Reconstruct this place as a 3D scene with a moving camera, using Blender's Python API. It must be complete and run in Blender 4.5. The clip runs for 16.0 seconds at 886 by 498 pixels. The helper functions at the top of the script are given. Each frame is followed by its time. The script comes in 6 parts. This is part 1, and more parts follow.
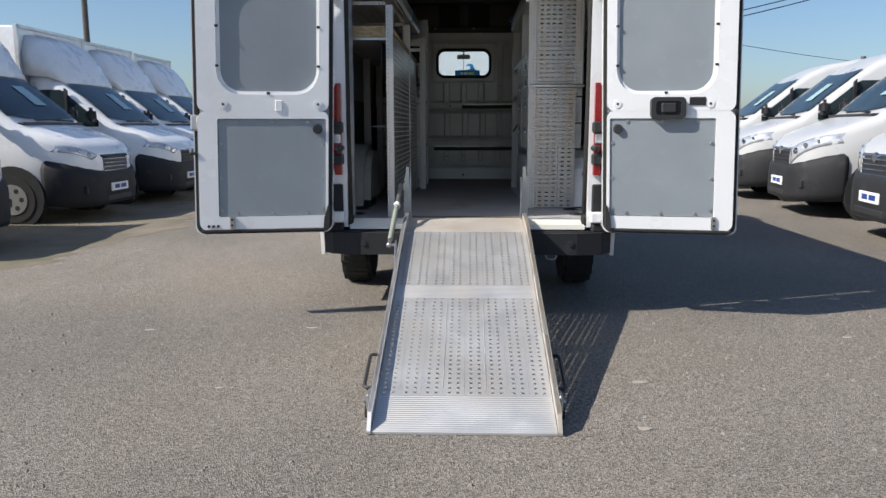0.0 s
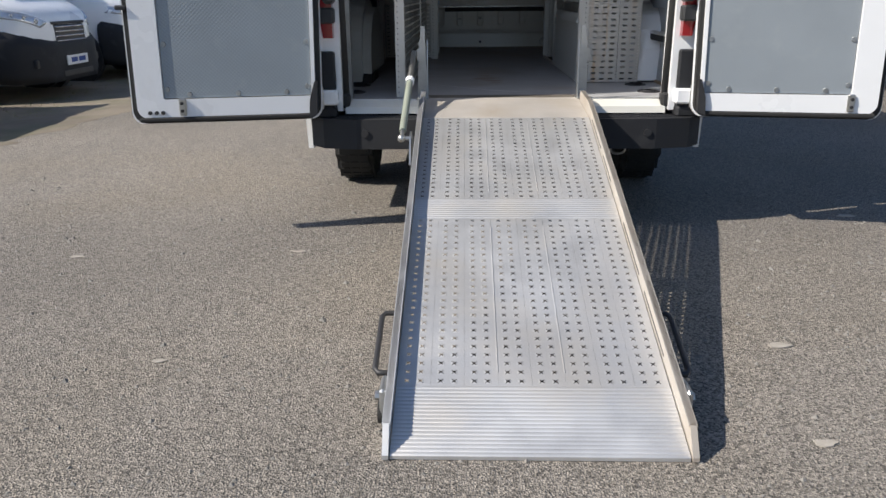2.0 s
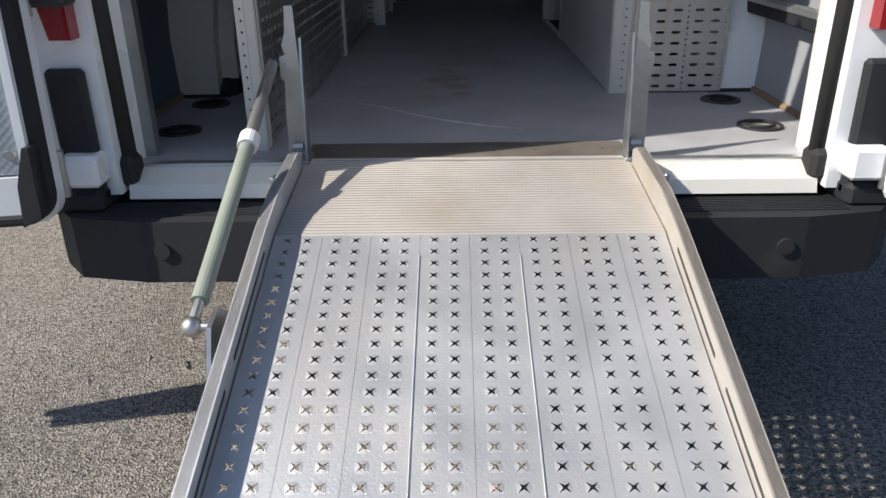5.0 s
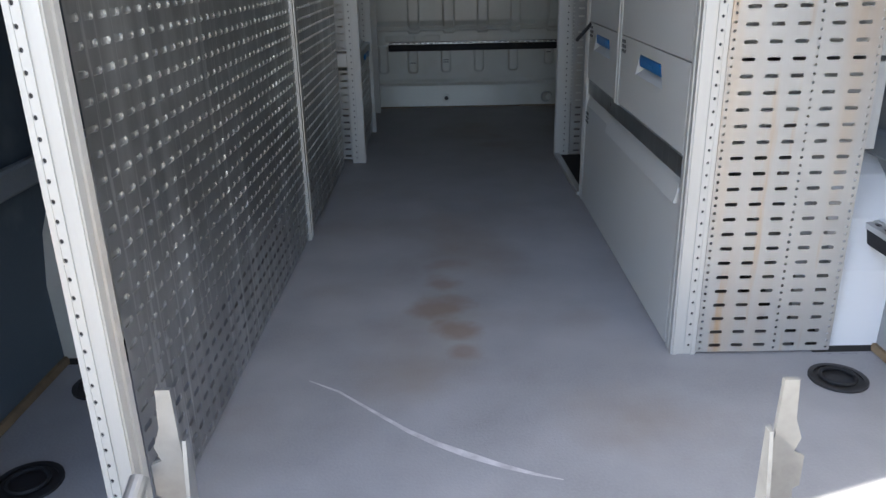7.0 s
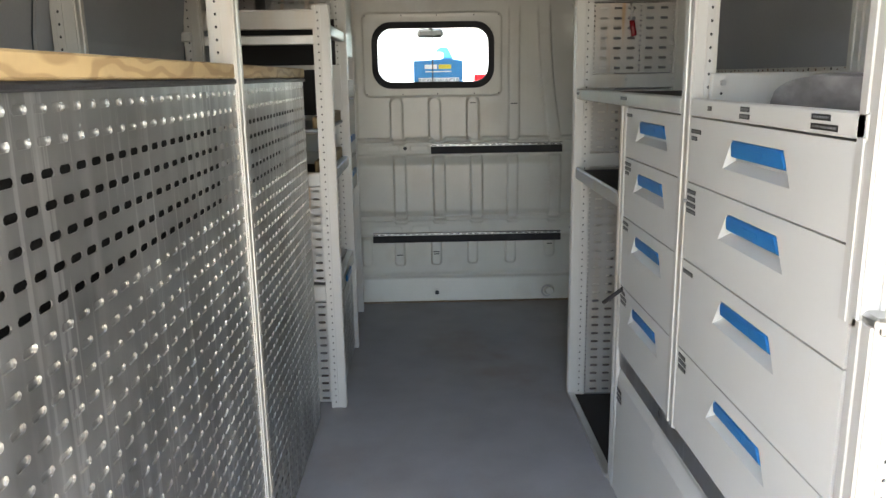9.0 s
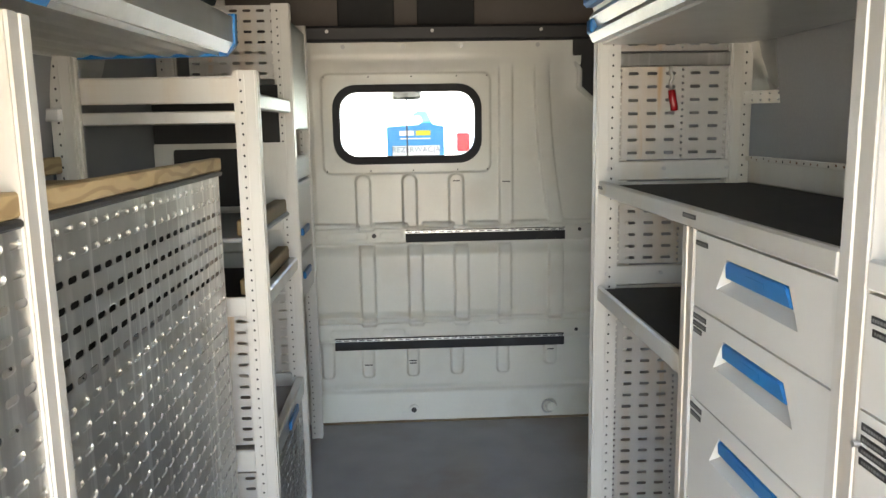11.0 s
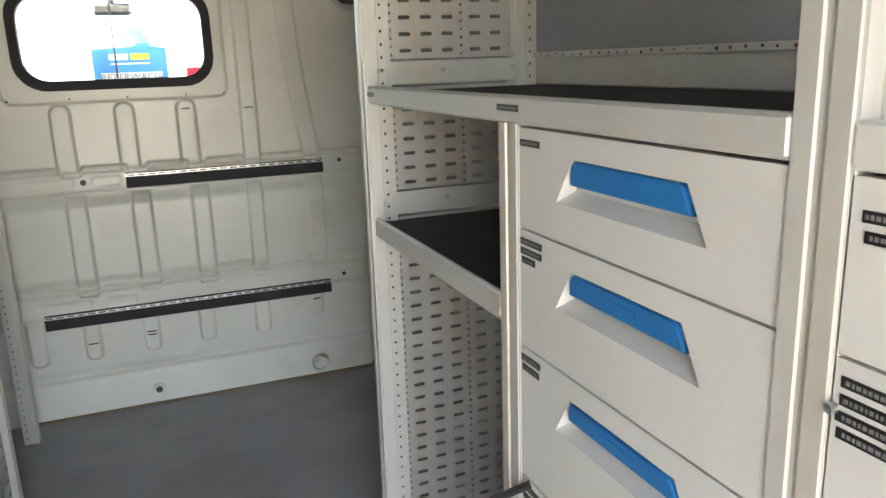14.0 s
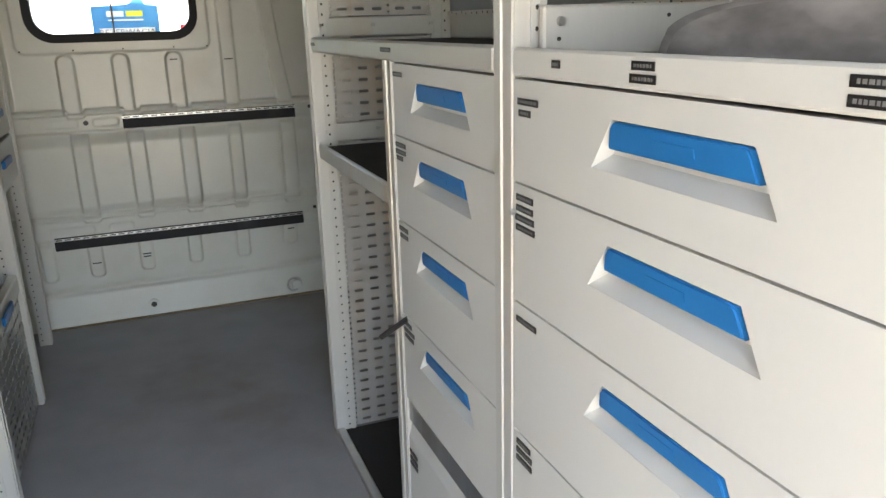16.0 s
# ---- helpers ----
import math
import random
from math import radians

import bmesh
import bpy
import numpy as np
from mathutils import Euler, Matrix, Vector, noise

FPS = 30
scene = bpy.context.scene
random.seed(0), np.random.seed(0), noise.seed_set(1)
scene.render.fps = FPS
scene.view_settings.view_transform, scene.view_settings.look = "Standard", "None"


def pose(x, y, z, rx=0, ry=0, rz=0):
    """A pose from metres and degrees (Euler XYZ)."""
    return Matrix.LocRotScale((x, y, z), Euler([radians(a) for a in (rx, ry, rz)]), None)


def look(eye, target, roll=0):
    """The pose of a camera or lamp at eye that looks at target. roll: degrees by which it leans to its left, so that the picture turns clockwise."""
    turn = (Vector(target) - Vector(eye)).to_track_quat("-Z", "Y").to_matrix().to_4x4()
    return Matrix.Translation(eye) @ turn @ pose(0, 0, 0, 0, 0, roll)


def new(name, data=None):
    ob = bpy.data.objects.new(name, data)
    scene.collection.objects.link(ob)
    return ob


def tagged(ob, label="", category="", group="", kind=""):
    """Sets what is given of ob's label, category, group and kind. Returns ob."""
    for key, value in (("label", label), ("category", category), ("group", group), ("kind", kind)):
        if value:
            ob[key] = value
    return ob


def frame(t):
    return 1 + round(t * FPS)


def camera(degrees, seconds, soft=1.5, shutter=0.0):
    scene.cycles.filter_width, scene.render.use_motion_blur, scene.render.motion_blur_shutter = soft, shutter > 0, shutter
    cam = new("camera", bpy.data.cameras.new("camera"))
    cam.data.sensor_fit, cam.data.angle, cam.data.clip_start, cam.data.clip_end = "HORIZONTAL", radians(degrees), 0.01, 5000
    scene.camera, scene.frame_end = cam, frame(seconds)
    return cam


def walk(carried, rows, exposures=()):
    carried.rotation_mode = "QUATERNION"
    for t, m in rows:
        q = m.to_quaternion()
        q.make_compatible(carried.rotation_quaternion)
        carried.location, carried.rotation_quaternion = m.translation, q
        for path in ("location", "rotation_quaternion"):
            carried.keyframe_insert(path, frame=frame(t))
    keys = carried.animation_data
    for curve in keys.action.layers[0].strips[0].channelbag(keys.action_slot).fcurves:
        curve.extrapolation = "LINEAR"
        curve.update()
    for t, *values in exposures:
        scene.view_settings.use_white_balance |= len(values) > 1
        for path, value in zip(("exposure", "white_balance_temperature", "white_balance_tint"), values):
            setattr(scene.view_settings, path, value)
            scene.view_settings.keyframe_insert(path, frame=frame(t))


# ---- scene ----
cam = camera(60.66, 16.0)
PATH = [
    (0.0, pose(-0.003, -4.906, 1.205, 80.82, 0.05, 1.77)),
    (0.5, pose(-0.081, -4.604, 1.168, 77.50, 0.06, 1.74)),
    (1.0, pose(-0.148, -4.293, 1.145, 75.14, 0.11, 1.70)),
    (1.5, pose(-0.185, -3.977, 1.117, 73.31, 0.28, 1.81)),
    (2.0, pose(-0.193, -3.670, 1.086, 71.45, 0.46, 1.53)),
    (2.5, pose(-0.152, -3.318, 1.080, 69.56, 0.35, 1.25)),
    (3.0, pose(-0.142, -2.971, 1.051, 67.49, 0.42, 0.76)),
    (5.5, pose(-0.020, -1.337, 1.167, 66.49, 0.97, 0.67)),
    (6.0, pose(-0.024, -1.116, 1.251, 67.32, 1.07, 0.52)),
    (6.5, pose(-0.033, -0.905, 1.337, 68.37, 1.05, 0.58)),
    (7.0, pose(-0.037, -0.706, 1.428, 69.24, 1.15, 0.12)),
    (7.5, pose(-0.034, -0.510, 1.519, 71.08, 0.88, -0.28)),
    (8.0, pose(-0.041, -0.349, 1.617, 73.13, 0.96, 0.03)),
    (8.5, pose(-0.068, -0.241, 1.722, 75.39, 1.17, -0.33)),
    (9.0, pose(-0.086, -0.072, 1.806, 77.18, 0.86, -1.36)),
    (9.5, pose(-0.086, 0.094, 1.872, 79.04, 0.81, -2.43)),
    (10.0, pose(-0.080, 0.278, 1.913, 80.38, 0.92, -2.48)),
    (12.5, pose(0.010, 1.150, 1.855, 80.82, 1.42, -5.68)),
    (13.0, pose(0.012, 1.185, 1.829, 79.58, 1.85, -12.07)),
    (13.5, pose(0.016, 1.160, 1.813, 77.81, 1.87, -18.18)),
    (14.0, pose(0.003, 1.098, 1.803, 76.07, 1.86, -21.83)),
    (14.5, pose(0.016, 0.983, 1.777, 75.17, 1.83, -22.79)),
    (15.0, pose(0.013, 0.858, 1.777, 74.42, 1.56, -22.74)),
    (15.5, pose(0.011, 0.704, 1.792, 74.00, 1.59, -22.03)),
    (16.0, pose(0.014, 0.606, 1.789, 73.28, 1.50, -21.68)),
]
EXPOSURES = [(0.0, 0.42, 6650, 10), (3.0, 0.38, 6700, 10), (5.5, 0.44, 6500, 10), (6.0, 0.82, 6500, 10), (6.5, 1.42, 6500, 10), (7.0, 2.2, 6600, 10), (8.0, 3.0, 7100, 10), (9.0, 3.7, 7600, 10), (10.0, 4.2, 7800, 10), (12.5, 4.8, 7900, 10), (14.0, 4.6, 8000, 10), (16.0, 4.1, 7900, 10)]
walk(cam, PATH, EXPOSURES)

# ---- light ----
SUN_TO = Vector((-1.10, -0.38, 1.0))
world = bpy.data.worlds.new("sky")
scene.world = world
world.use_nodes = True
_n = world.node_tree.nodes
_sky = _n.new("ShaderNodeTexSky")
_sky.sky_type = "NISHITA"
_sky.sun_disc = False
_sky.sun_elevation = math.atan2(SUN_TO.z, math.hypot(SUN_TO.x, SUN_TO.y))
_sky.sun_rotation = math.atan2(SUN_TO.x, SUN_TO.y)
_sky.dust_density = 1.1
_sky.ozone_density = 6.0
world.node_tree.links.new(_sky.outputs[0], _n["Background"].inputs[0])
_n["Background"].inputs[1].default_value = 0.10
sun = new("sun", bpy.data.lights.new("sun", "SUN"))
sun.data.energy, sun.data.angle, sun.data.color = 5.0, radians(0.5), (1.0, 0.95, 0.87)
sun.matrix_world = look(SUN_TO * 20, (0, 0, 0))

# added fill lamp: strengthens sky and sunlit yard light through the open rear doors
opening = new("rear_opening_fill", bpy.data.lights.new("rear_opening_fill", "AREA"))
opening.data.shape, opening.data.size, opening.data.size_y = "RECTANGLE", 1.45, 1.7
opening.data.energy, opening.data.color = 1.2, (1.0, 0.93, 0.84)
opening.matrix_world = look((0.0, 0.14, 1.55), (0.0, 2.0, 0.80))


# ---- materials ----
def material(name, base, rough=0.5, metal=0.0, vary=0.12, scale=6.0, fine=120.0, bump=0.08, dirt=None, dirt_amount=0.0,
             dirt_scale=3.0, coat=0.0, per_piece=0.0, stretch=None):
    """Principled surface with colour variation at two scales, roughness variation, fine relief and optional stains."""
    m = bpy.data.materials.new(name)
    m.use_nodes = True
    t = m.node_tree
    N, L = t.nodes, t.links
    p = N["Principled BSDF"]
    co = N.new("ShaderNodeTexCoord").outputs["Object"]
    if stretch:
        mp = N.new("ShaderNodeMapping")
        mp.inputs["Scale"].default_value = stretch
        L.new(co, mp.inputs[0])
        co = mp.outputs[0]

    def noise_tex(s, detail=4):
        n = N.new("ShaderNodeTexNoise")
        n.inputs["Scale"].default_value, n.inputs["Detail"].default_value = s, detail
        L.new(co, n.inputs["Vector"])
        return n.outputs["Fac"]

    def mixc(fac, a, b):
        x = N.new("ShaderNodeMix")
        x.data_type = "RGBA"
        for k, v in ((0, fac), (6, a), (7, b)):
            if isinstance(v, (int, float)):
                x.inputs[k].default_value = v
            elif isinstance(v, tuple):
                x.inputs[k].default_value = (*v, 1)
            else:
                L.new(v, x.inputs[k])
        return x.outputs[2]

    def ramp(fac, lo, hi):
        r = N.new("ShaderNodeMapRange")
        r.inputs[1].default_value, r.inputs[2].default_value = lo, hi
        L.new(fac, r.inputs[0])
        return r.outputs[0]

    coarse, grain = noise_tex(scale), noise_tex(fine, 3)
    dark = tuple(max(0.0, c * (1 - vary)) for c in base)
    lite = tuple(min(1.0, c * (1 + vary)) for c in base)
    col = mixc(ramp(coarse, 0.3, 0.7), dark, lite)
    col = mixc(ramp(grain, 0.2, 0.8), col, mixc(0.5, col, lite))
    if per_piece:
        oi = N.new("ShaderNodeObjectInfo")
        h = N.new("ShaderNodeHueSaturation")
        mr = N.new("ShaderNodeMapRange")
        mr.inputs[3].default_value, mr.inputs[4].default_value = 1 - per_piece, 1 + per_piece
        L.new(oi.outputs["Random"], mr.inputs[0])
        L.new(mr.outputs[0], h.inputs["Value"])
        L.new(col, h.inputs["Color"])
        col = h.outputs[0]
    if dirt:
        d = ramp(noise_tex(dirt_scale, 8), 0.62 - dirt_amount * 0.3, 0.78)
        mul = N.new("ShaderNodeMath")
        mul.operation = "MULTIPLY"
        mul.inputs[1].default_value = min(1.0, 0.3 + dirt_amount)
        L.new(d, mul.inputs[0])
        col = mixc(mul.outputs[0], col, dirt)
    L.new(col, p.inputs["Base Color"])
    rr = N.new("ShaderNodeMapRange")
    rr.inputs[3].default_value, rr.inputs[4].default_value = max(0.02, rough - 0.1), min(1, rough + 0.12)
    L.new(coarse, rr.inputs[0])
    L.new(rr.outputs[0], p.inputs["Roughness"])
    p.inputs["Metallic"].default_value = metal
    p.inputs["Coat Weight"].default_value = coat
    if bump:
        b = N.new("ShaderNodeBump")
        b.inputs["Strength"].default_value, b.inputs["Distance"].default_value = bump, 0.004
        L.new(grain, b.inputs["Height"])
        L.new(b.outputs[0], p.inputs["Normal"])
    return m


def asphalt_material():
    m = material("asphalt", (0.170, 0.152, 0.131), 0.9, 0, 0.32, 0.35, 260.0, 0.7, (0.20, 0.168, 0.125), 0.4, 0.5)
    N, L = m.node_tree.nodes, m.node_tree.links
    p = N["Principled BSDF"]
    co = N.new("ShaderNodeTexCoord").outputs["Object"]
    v = N.new("ShaderNodeTexVoronoi")
    v.inputs["Scale"].default_value = 185
    L.new(co, v.inputs["Vector"])
    old = p.inputs["Base Color"].links[0].from_socket
    # single stones, some pale and some dark
    hs = N.new("ShaderNodeSeparateColor")
    L.new(v.outputs["Color"], hs.inputs[0])
    mr = N.new("ShaderNodeMapRange")
    mr.inputs[1].default_value, mr.inputs[2].default_value, mr.inputs[3].default_value, mr.inputs[4].default_value = 0, 1, 0.30, 1.8
    L.new(hs.outputs[0], mr.inputs[0])
    h = N.new("ShaderNodeHueSaturation")
    L.new(old, h.inputs["Color"])
    L.new(mr.outputs[0], h.inputs["Value"])
    # scattered pale chips
    v2 = N.new("ShaderNodeTexVoronoi")
    v2.inputs["Scale"].default_value = 14
    L.new(co, v2.inputs["Vector"])
    lt = N.new("ShaderNodeMath")
    lt.operation = "LESS_THAN"
    lt.inputs[1].default_value = 0.07
    L.new(v2.outputs["Distance"], lt.inputs[0])
    x = N.new("ShaderNodeMix")
    x.data_type = "RGBA"
    x.inputs[7].default_value = (0.3, 0.28, 0.24, 1)
    L.new(lt.outputs[0], x.inputs[0])
    L.new(h.outputs[0], x.inputs[6])
    L.new(x.outputs[2], p.inputs["Base Color"])
    b = [n for n in N if n.bl_idname == "ShaderNodeBump"][0]
    b.inputs["Distance"].default_value = 0.008
    L.new(v.outputs["Distance"], b.inputs["Height"])
    return m


def glass_material(name, tint=(0.9, 0.95, 0.95), rough=0.02):
    m = bpy.data.materials.new(name)
    m.use_nodes = True
    p = m.node_tree.nodes["Principled BSDF"]
    p.inputs["Base Color"].default_value = (*tint, 1)
    p.inputs["Roughness"].default_value = rough
    p.inputs["Transmission Weight"].default_value = 1.0
    p.inputs["IOR"].default_value = 1.1
    return m


ASPHALT = asphalt_material()
DIRT = material("dry_dirt", (0.150, 0.126, 0.096), 0.95, 0, 0.35, 1.5, 80, 0.5, (0.09, 0.1, 0.05), 0.5, 2.0)
CHIP = material("stone_chip", (0.34, 0.31, 0.27), 0.9, 0, 0.2, 20, 200, 0.2)
ALU = material("aluminium", (0.62, 0.62, 0.61), 0.36, 0.9, 0.10, 9, 160, 0.06, (0.42, 0.40, 0.36), 0.25, 7)
ALU_RAMP = material("ramp_aluminium", (0.60, 0.60, 0.60), 0.5, 0.7, 0.14, 7, 220, 0.12, (0.50, 0.45, 0.38), 0.45, 3.5)
ALU_DUSTY = material("dusty_aluminium", (0.46, 0.425, 0.385), 0.6, 0.45, 0.10, 6, 260, 0.15, (0.40, 0.34, 0.27), 0.5, 4)
ALU_DARK = material("mill_aluminium", (0.42, 0.42, 0.41), 0.30, 0.95, 0.16, 6, 120, 0.08, (0.6, 0.6, 0.58), 0.3, 12)
PROFILE = material("anodised_profile", (0.53, 0.52, 0.49), 0.42, 0.25, 0.06, 8, 150, 0.04, (0.55, 0.42, 0.28), 0.28, 9, stretch=(1, 1, 0.15))
PERF_WHITE = material("pale_perforated_sheet", (0.44, 0.43, 0.41), 0.38, 0.35, 0.08, 7, 140, 0.04, (0.50, 0.33, 0.17), 0.30, 9, stretch=(1, 1, 0.12))
ZINC = material("zinc_plate", (0.36, 0.37, 0.375), 0.38, 0.85, 0.2, 14, 90, 0.08)
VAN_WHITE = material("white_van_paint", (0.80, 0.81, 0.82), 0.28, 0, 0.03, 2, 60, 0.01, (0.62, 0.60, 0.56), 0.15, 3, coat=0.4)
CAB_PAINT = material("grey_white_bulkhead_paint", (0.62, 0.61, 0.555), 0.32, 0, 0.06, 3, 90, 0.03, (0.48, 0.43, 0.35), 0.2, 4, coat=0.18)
DRAWER = material("light_grey_drawer_paint", (0.57, 0.565, 0.54), 0.36, 0, 0.03, 4, 110, 0.02, (0.58, 0.54, 0.48), 0.12, 5)
FLOOR_GREY = material("grey_floor_coating", (0.335, 0.335, 0.345), 0.55, 0, 0.16, 5, 180, 0.2, (0.26, 0.20, 0.145), 0.30, 2.2)


def add_stains(m, spots, colour):
    """Stains with blurred, ragged outlines round given places of the floor: x, y, radius."""
    N, L = m.node_tree.nodes, m.node_tree.links
    p = N["Principled BSDF"]
    co = N.new("ShaderNodeTexCoord").outputs["Object"]
    nz = N.new("ShaderNodeTexNoise")
    nz.inputs["Scale"].default_value, nz.inputs["Detail"].default_value = 9, 7
    L.new(co, nz.inputs["Vector"])
    for x, y, r, amount in spots:
        d = N.new("ShaderNodeVectorMath")
        d.operation = "DISTANCE"
        d.inputs[1].default_value = (x, y, FLOOR_Z)
        L.new(co, d.inputs[0])
        ad = N.new("ShaderNodeMath")
        ad.operation = "MULTIPLY_ADD"
        ad.inputs[1].default_value, ad.inputs[2].default_value = r * 2.6, -r * 1.3
        L.new(nz.outputs["Fac"], ad.inputs[0])
        sm = N.new("ShaderNodeMath")
        L.new(d.outputs["Value"], sm.inputs[0])
        L.new(ad.outputs[0], sm.inputs[1])
        mr = N.new("ShaderNodeMapRange")
        mr.inputs[1].default_value, mr.inputs[2].default_value, mr.inputs[3].default_value, mr.inputs[4].default_value = r * 0.3, r * 1.15, amount, 0.0
        L.new(sm.outputs[0], mr.inputs[0])
        x_ = N.new("ShaderNodeMix")
        x_.data_type = "RGBA"
        x_.inputs[7].default_value = (*colour, 1)
        L.new(mr.outputs[0], x_.inputs[0])
        L.new(p.inputs["Base Color"].links[0].from_socket, x_.inputs[6])
        L.new(x_.outputs[2], p.inputs["Base Color"])


FLOOR_Z = 0.60


def add_scratches(m, pale, amount):
    """Fine upright and slanting scratches, scuffs and a few pale splashes over bare sheet."""
    N, L = m.node_tree.nodes, m.node_tree.links
    p = N["Principled BSDF"]
    co = N.new("ShaderNodeTexCoord").outputs["Object"]
    col = p.inputs["Base Color"].links[0].from_socket
    for turn, scale, squash, lo, hi in ((0.15, 55, 0.035, 0.60, 0.66), (-0.5, 40, 0.03, 0.62, 0.67), (0.0, 16, 0.10, 0.50, 0.72), (0.9, 70, 0.04, 0.64, 0.69)):
        mp = N.new("ShaderNodeMapping")
        mp.inputs["Rotation"].default_value = (turn, 0, 0)
        mp.inputs["Scale"].default_value = (1, 1, squash)
        L.new(co, mp.inputs["Vector"])
        nz = N.new("ShaderNodeTexNoise")
        nz.inputs["Scale"].default_value, nz.inputs["Detail"].default_value = scale, 3
        L.new(mp.outputs[0], nz.inputs["Vector"])
        mr = N.new("ShaderNodeMapRange")
        mr.inputs[1].default_value, mr.inputs[2].default_value, mr.inputs[3].default_value, mr.inputs[4].default_value = lo, hi, 0.0, amount
        L.new(nz.outputs["Fac"], mr.inputs[0])
        x = N.new("ShaderNodeMix")
        x.data_type = "RGBA"
        x.inputs[7].default_value = (*pale, 1)
        L.new(mr.outputs[0], x.inputs[0])
        L.new(col, x.inputs[6])
        col = x.outputs[2]
    v = N.new("ShaderNodeTexVoronoi")
    v.inputs["Scale"].default_value = 9
    L.new(co, v.inputs["Vector"])
    lt = N.new("ShaderNodeMapRange")
    lt.inputs[1].default_value, lt.inputs[2].default_value, lt.inputs[3].default_value, lt.inputs[4].default_value = 0.04, 0.10, amount, 0.0
    L.new(v.outputs["Distance"], lt.inputs[0])
    x = N.new("ShaderNodeMix")
    x.data_type = "RGBA"
    x.inputs[7].default_value = (*pale, 1)
    L.new(lt.outputs[0], x.inputs[0])
    L.new(col, x.inputs[6])
    L.new(x.outputs[2], p.inputs["Base Color"])


def add_rust_runs(m, colour, amount):
    """Upright runs of rust with ragged edges."""
    N, L = m.node_tree.nodes, m.node_tree.links
    p = N["Principled BSDF"]
    co = N.new("ShaderNodeTexCoord").outputs["Object"]
    mp = N.new("ShaderNodeMapping")
    mp.inputs["Scale"].default_value = (1, 1, 0.07)
    L.new(co, mp.inputs["Vector"])
    nz = N.new("ShaderNodeTexNoise")
    nz.inputs["Scale"].default_value, nz.inputs["Detail"].default_value = 24, 5
    L.new(mp.outputs[0], nz.inputs["Vector"])
    mr = N.new("ShaderNodeMapRange")
    mr.inputs[1].default_value, mr.inputs[2].default_value, mr.inputs[3].default_value, mr.inputs[4].default_value = 0.60, 0.74, 0.0, amount
    L.new(nz.outputs["Fac"], mr.inputs[0])
    x = N.new("ShaderNodeMix")
    x.data_type = "RGBA"
    x.inputs[7].default_value = (*colour, 1)
    L.new(mr.outputs[0], x.inputs[0])
    L.new(p.inputs["Base Color"].links[0].from_socket, x.inputs[6])
    L.new(x.outputs[2], p.inputs["Base Color"])


SHEET = material("scratched_mill_sheet", (0.38, 0.38, 0.37), 0.32, 0.9, 0.25, 5, 14, 0.5, (0.42, 0.42, 0.41), 0.25, 3)
add_scratches(SHEET, (0.75, 0.75, 0.73), 0.55)
add_scratches(ALU_DARK, (0.70, 0.70, 0.68), 0.3)
add_rust_runs(PERF_WHITE, (0.46, 0.27, 0.10), 0.75)
RUST = material("rust", (0.15, 0.075, 0.035), 0.85, 0, 0.4, 30, 200, 0.3)
# white paint darkened to offset full sun, with faint dirt patches
SUN_DIMMED_WHITE = material("sun_dimmed_white_paint", (0.47, 0.48, 0.49), 0.30, 0, 0.05, 2, 60, 0.01, (0.48, 0.45, 0.40), 0.2, 3, coat=0.35)
add_stains(FLOOR_GREY, ((-0.07, 1.06, 0.09, 0.6), (-0.03, 0.93, 0.06, 0.6), (-0.01, 0.82, 0.04, 0.5), (-0.05, 1.20, 0.06, 0.5), (-0.05, 1.36, 0.07, 0.35), (0.25, 2.9, 0.16, 0.25), (0.1, 3.2, 0.2, 0.25)), (0.25, 0.155, 0.085))
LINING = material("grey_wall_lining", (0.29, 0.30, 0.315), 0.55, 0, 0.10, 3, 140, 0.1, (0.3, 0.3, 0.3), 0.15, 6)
# blue-grey lining with the left wall's shade put into its colour
LINING_SHADED = material("shaded_blue_grey_wall_lining", (0.085, 0.115, 0.145), 0.6, 0, 0.10, 3, 140, 0.1, (0.28, 0.3, 0.3), 0.15, 6)
DOOR_TRIM = material("grey_door_trim", (0.25, 0.28, 0.305), 0.5, 0, 0.06, 4, 300, 0.25, (0.33, 0.35, 0.36), 0.12, 9)
DOOR_TRIM_PRESSED = material("pressed_grey_board", (0.25, 0.285, 0.31), 0.42, 0, 0.06, 4, 300, 0.25, (0.36, 0.38, 0.39), 0.12, 9)
_t = DOOR_TRIM_PRESSED.node_tree
_v = _t.nodes.new("ShaderNodeTexVoronoi")
_v.inputs["Scale"].default_value, _v.inputs["Randomness"].default_value = 85.0, 0.0
_m = _t.nodes.new("ShaderNodeMapping")
_m.inputs["Rotation"].default_value, _m.inputs["Scale"].default_value = (0, radians(45), 0), (1, 0.01, 1)
_t.links.new(_t.nodes.new("ShaderNodeTexCoord").outputs["Object"], _m.inputs["Vector"])
_t.links.new(_m.outputs[0], _v.inputs["Vector"])
_b = [n for n in _t.nodes if n.bl_idname == "ShaderNodeBump"][0]
_b.inputs["Strength"].default_value, _b.inputs["Distance"].default_value = 0.30, 0.004
_t.links.new(_v.outputs["Distance"], _b.inputs["Height"])
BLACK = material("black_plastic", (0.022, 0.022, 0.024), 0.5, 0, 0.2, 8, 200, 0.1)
BUMPER = material("dark_grey_plastic", (0.012, 0.013, 0.016), 0.72, 0, 0.2, 5, 250, 0.2, (0.06, 0.06, 0.062), 0.15, 6)
RUBBER = material("tyre_rubber", (0.02, 0.02, 0.02), 0.85, 0, 0.2, 8, 100, 0.2)
# rubber mats, and the added sheets that stand for shade in the racking
MAT_BLACK = material("black_mat_and_shade", (0.018, 0.018, 0.018), 0.8, 0, 0.2, 20, 300, 0.3)
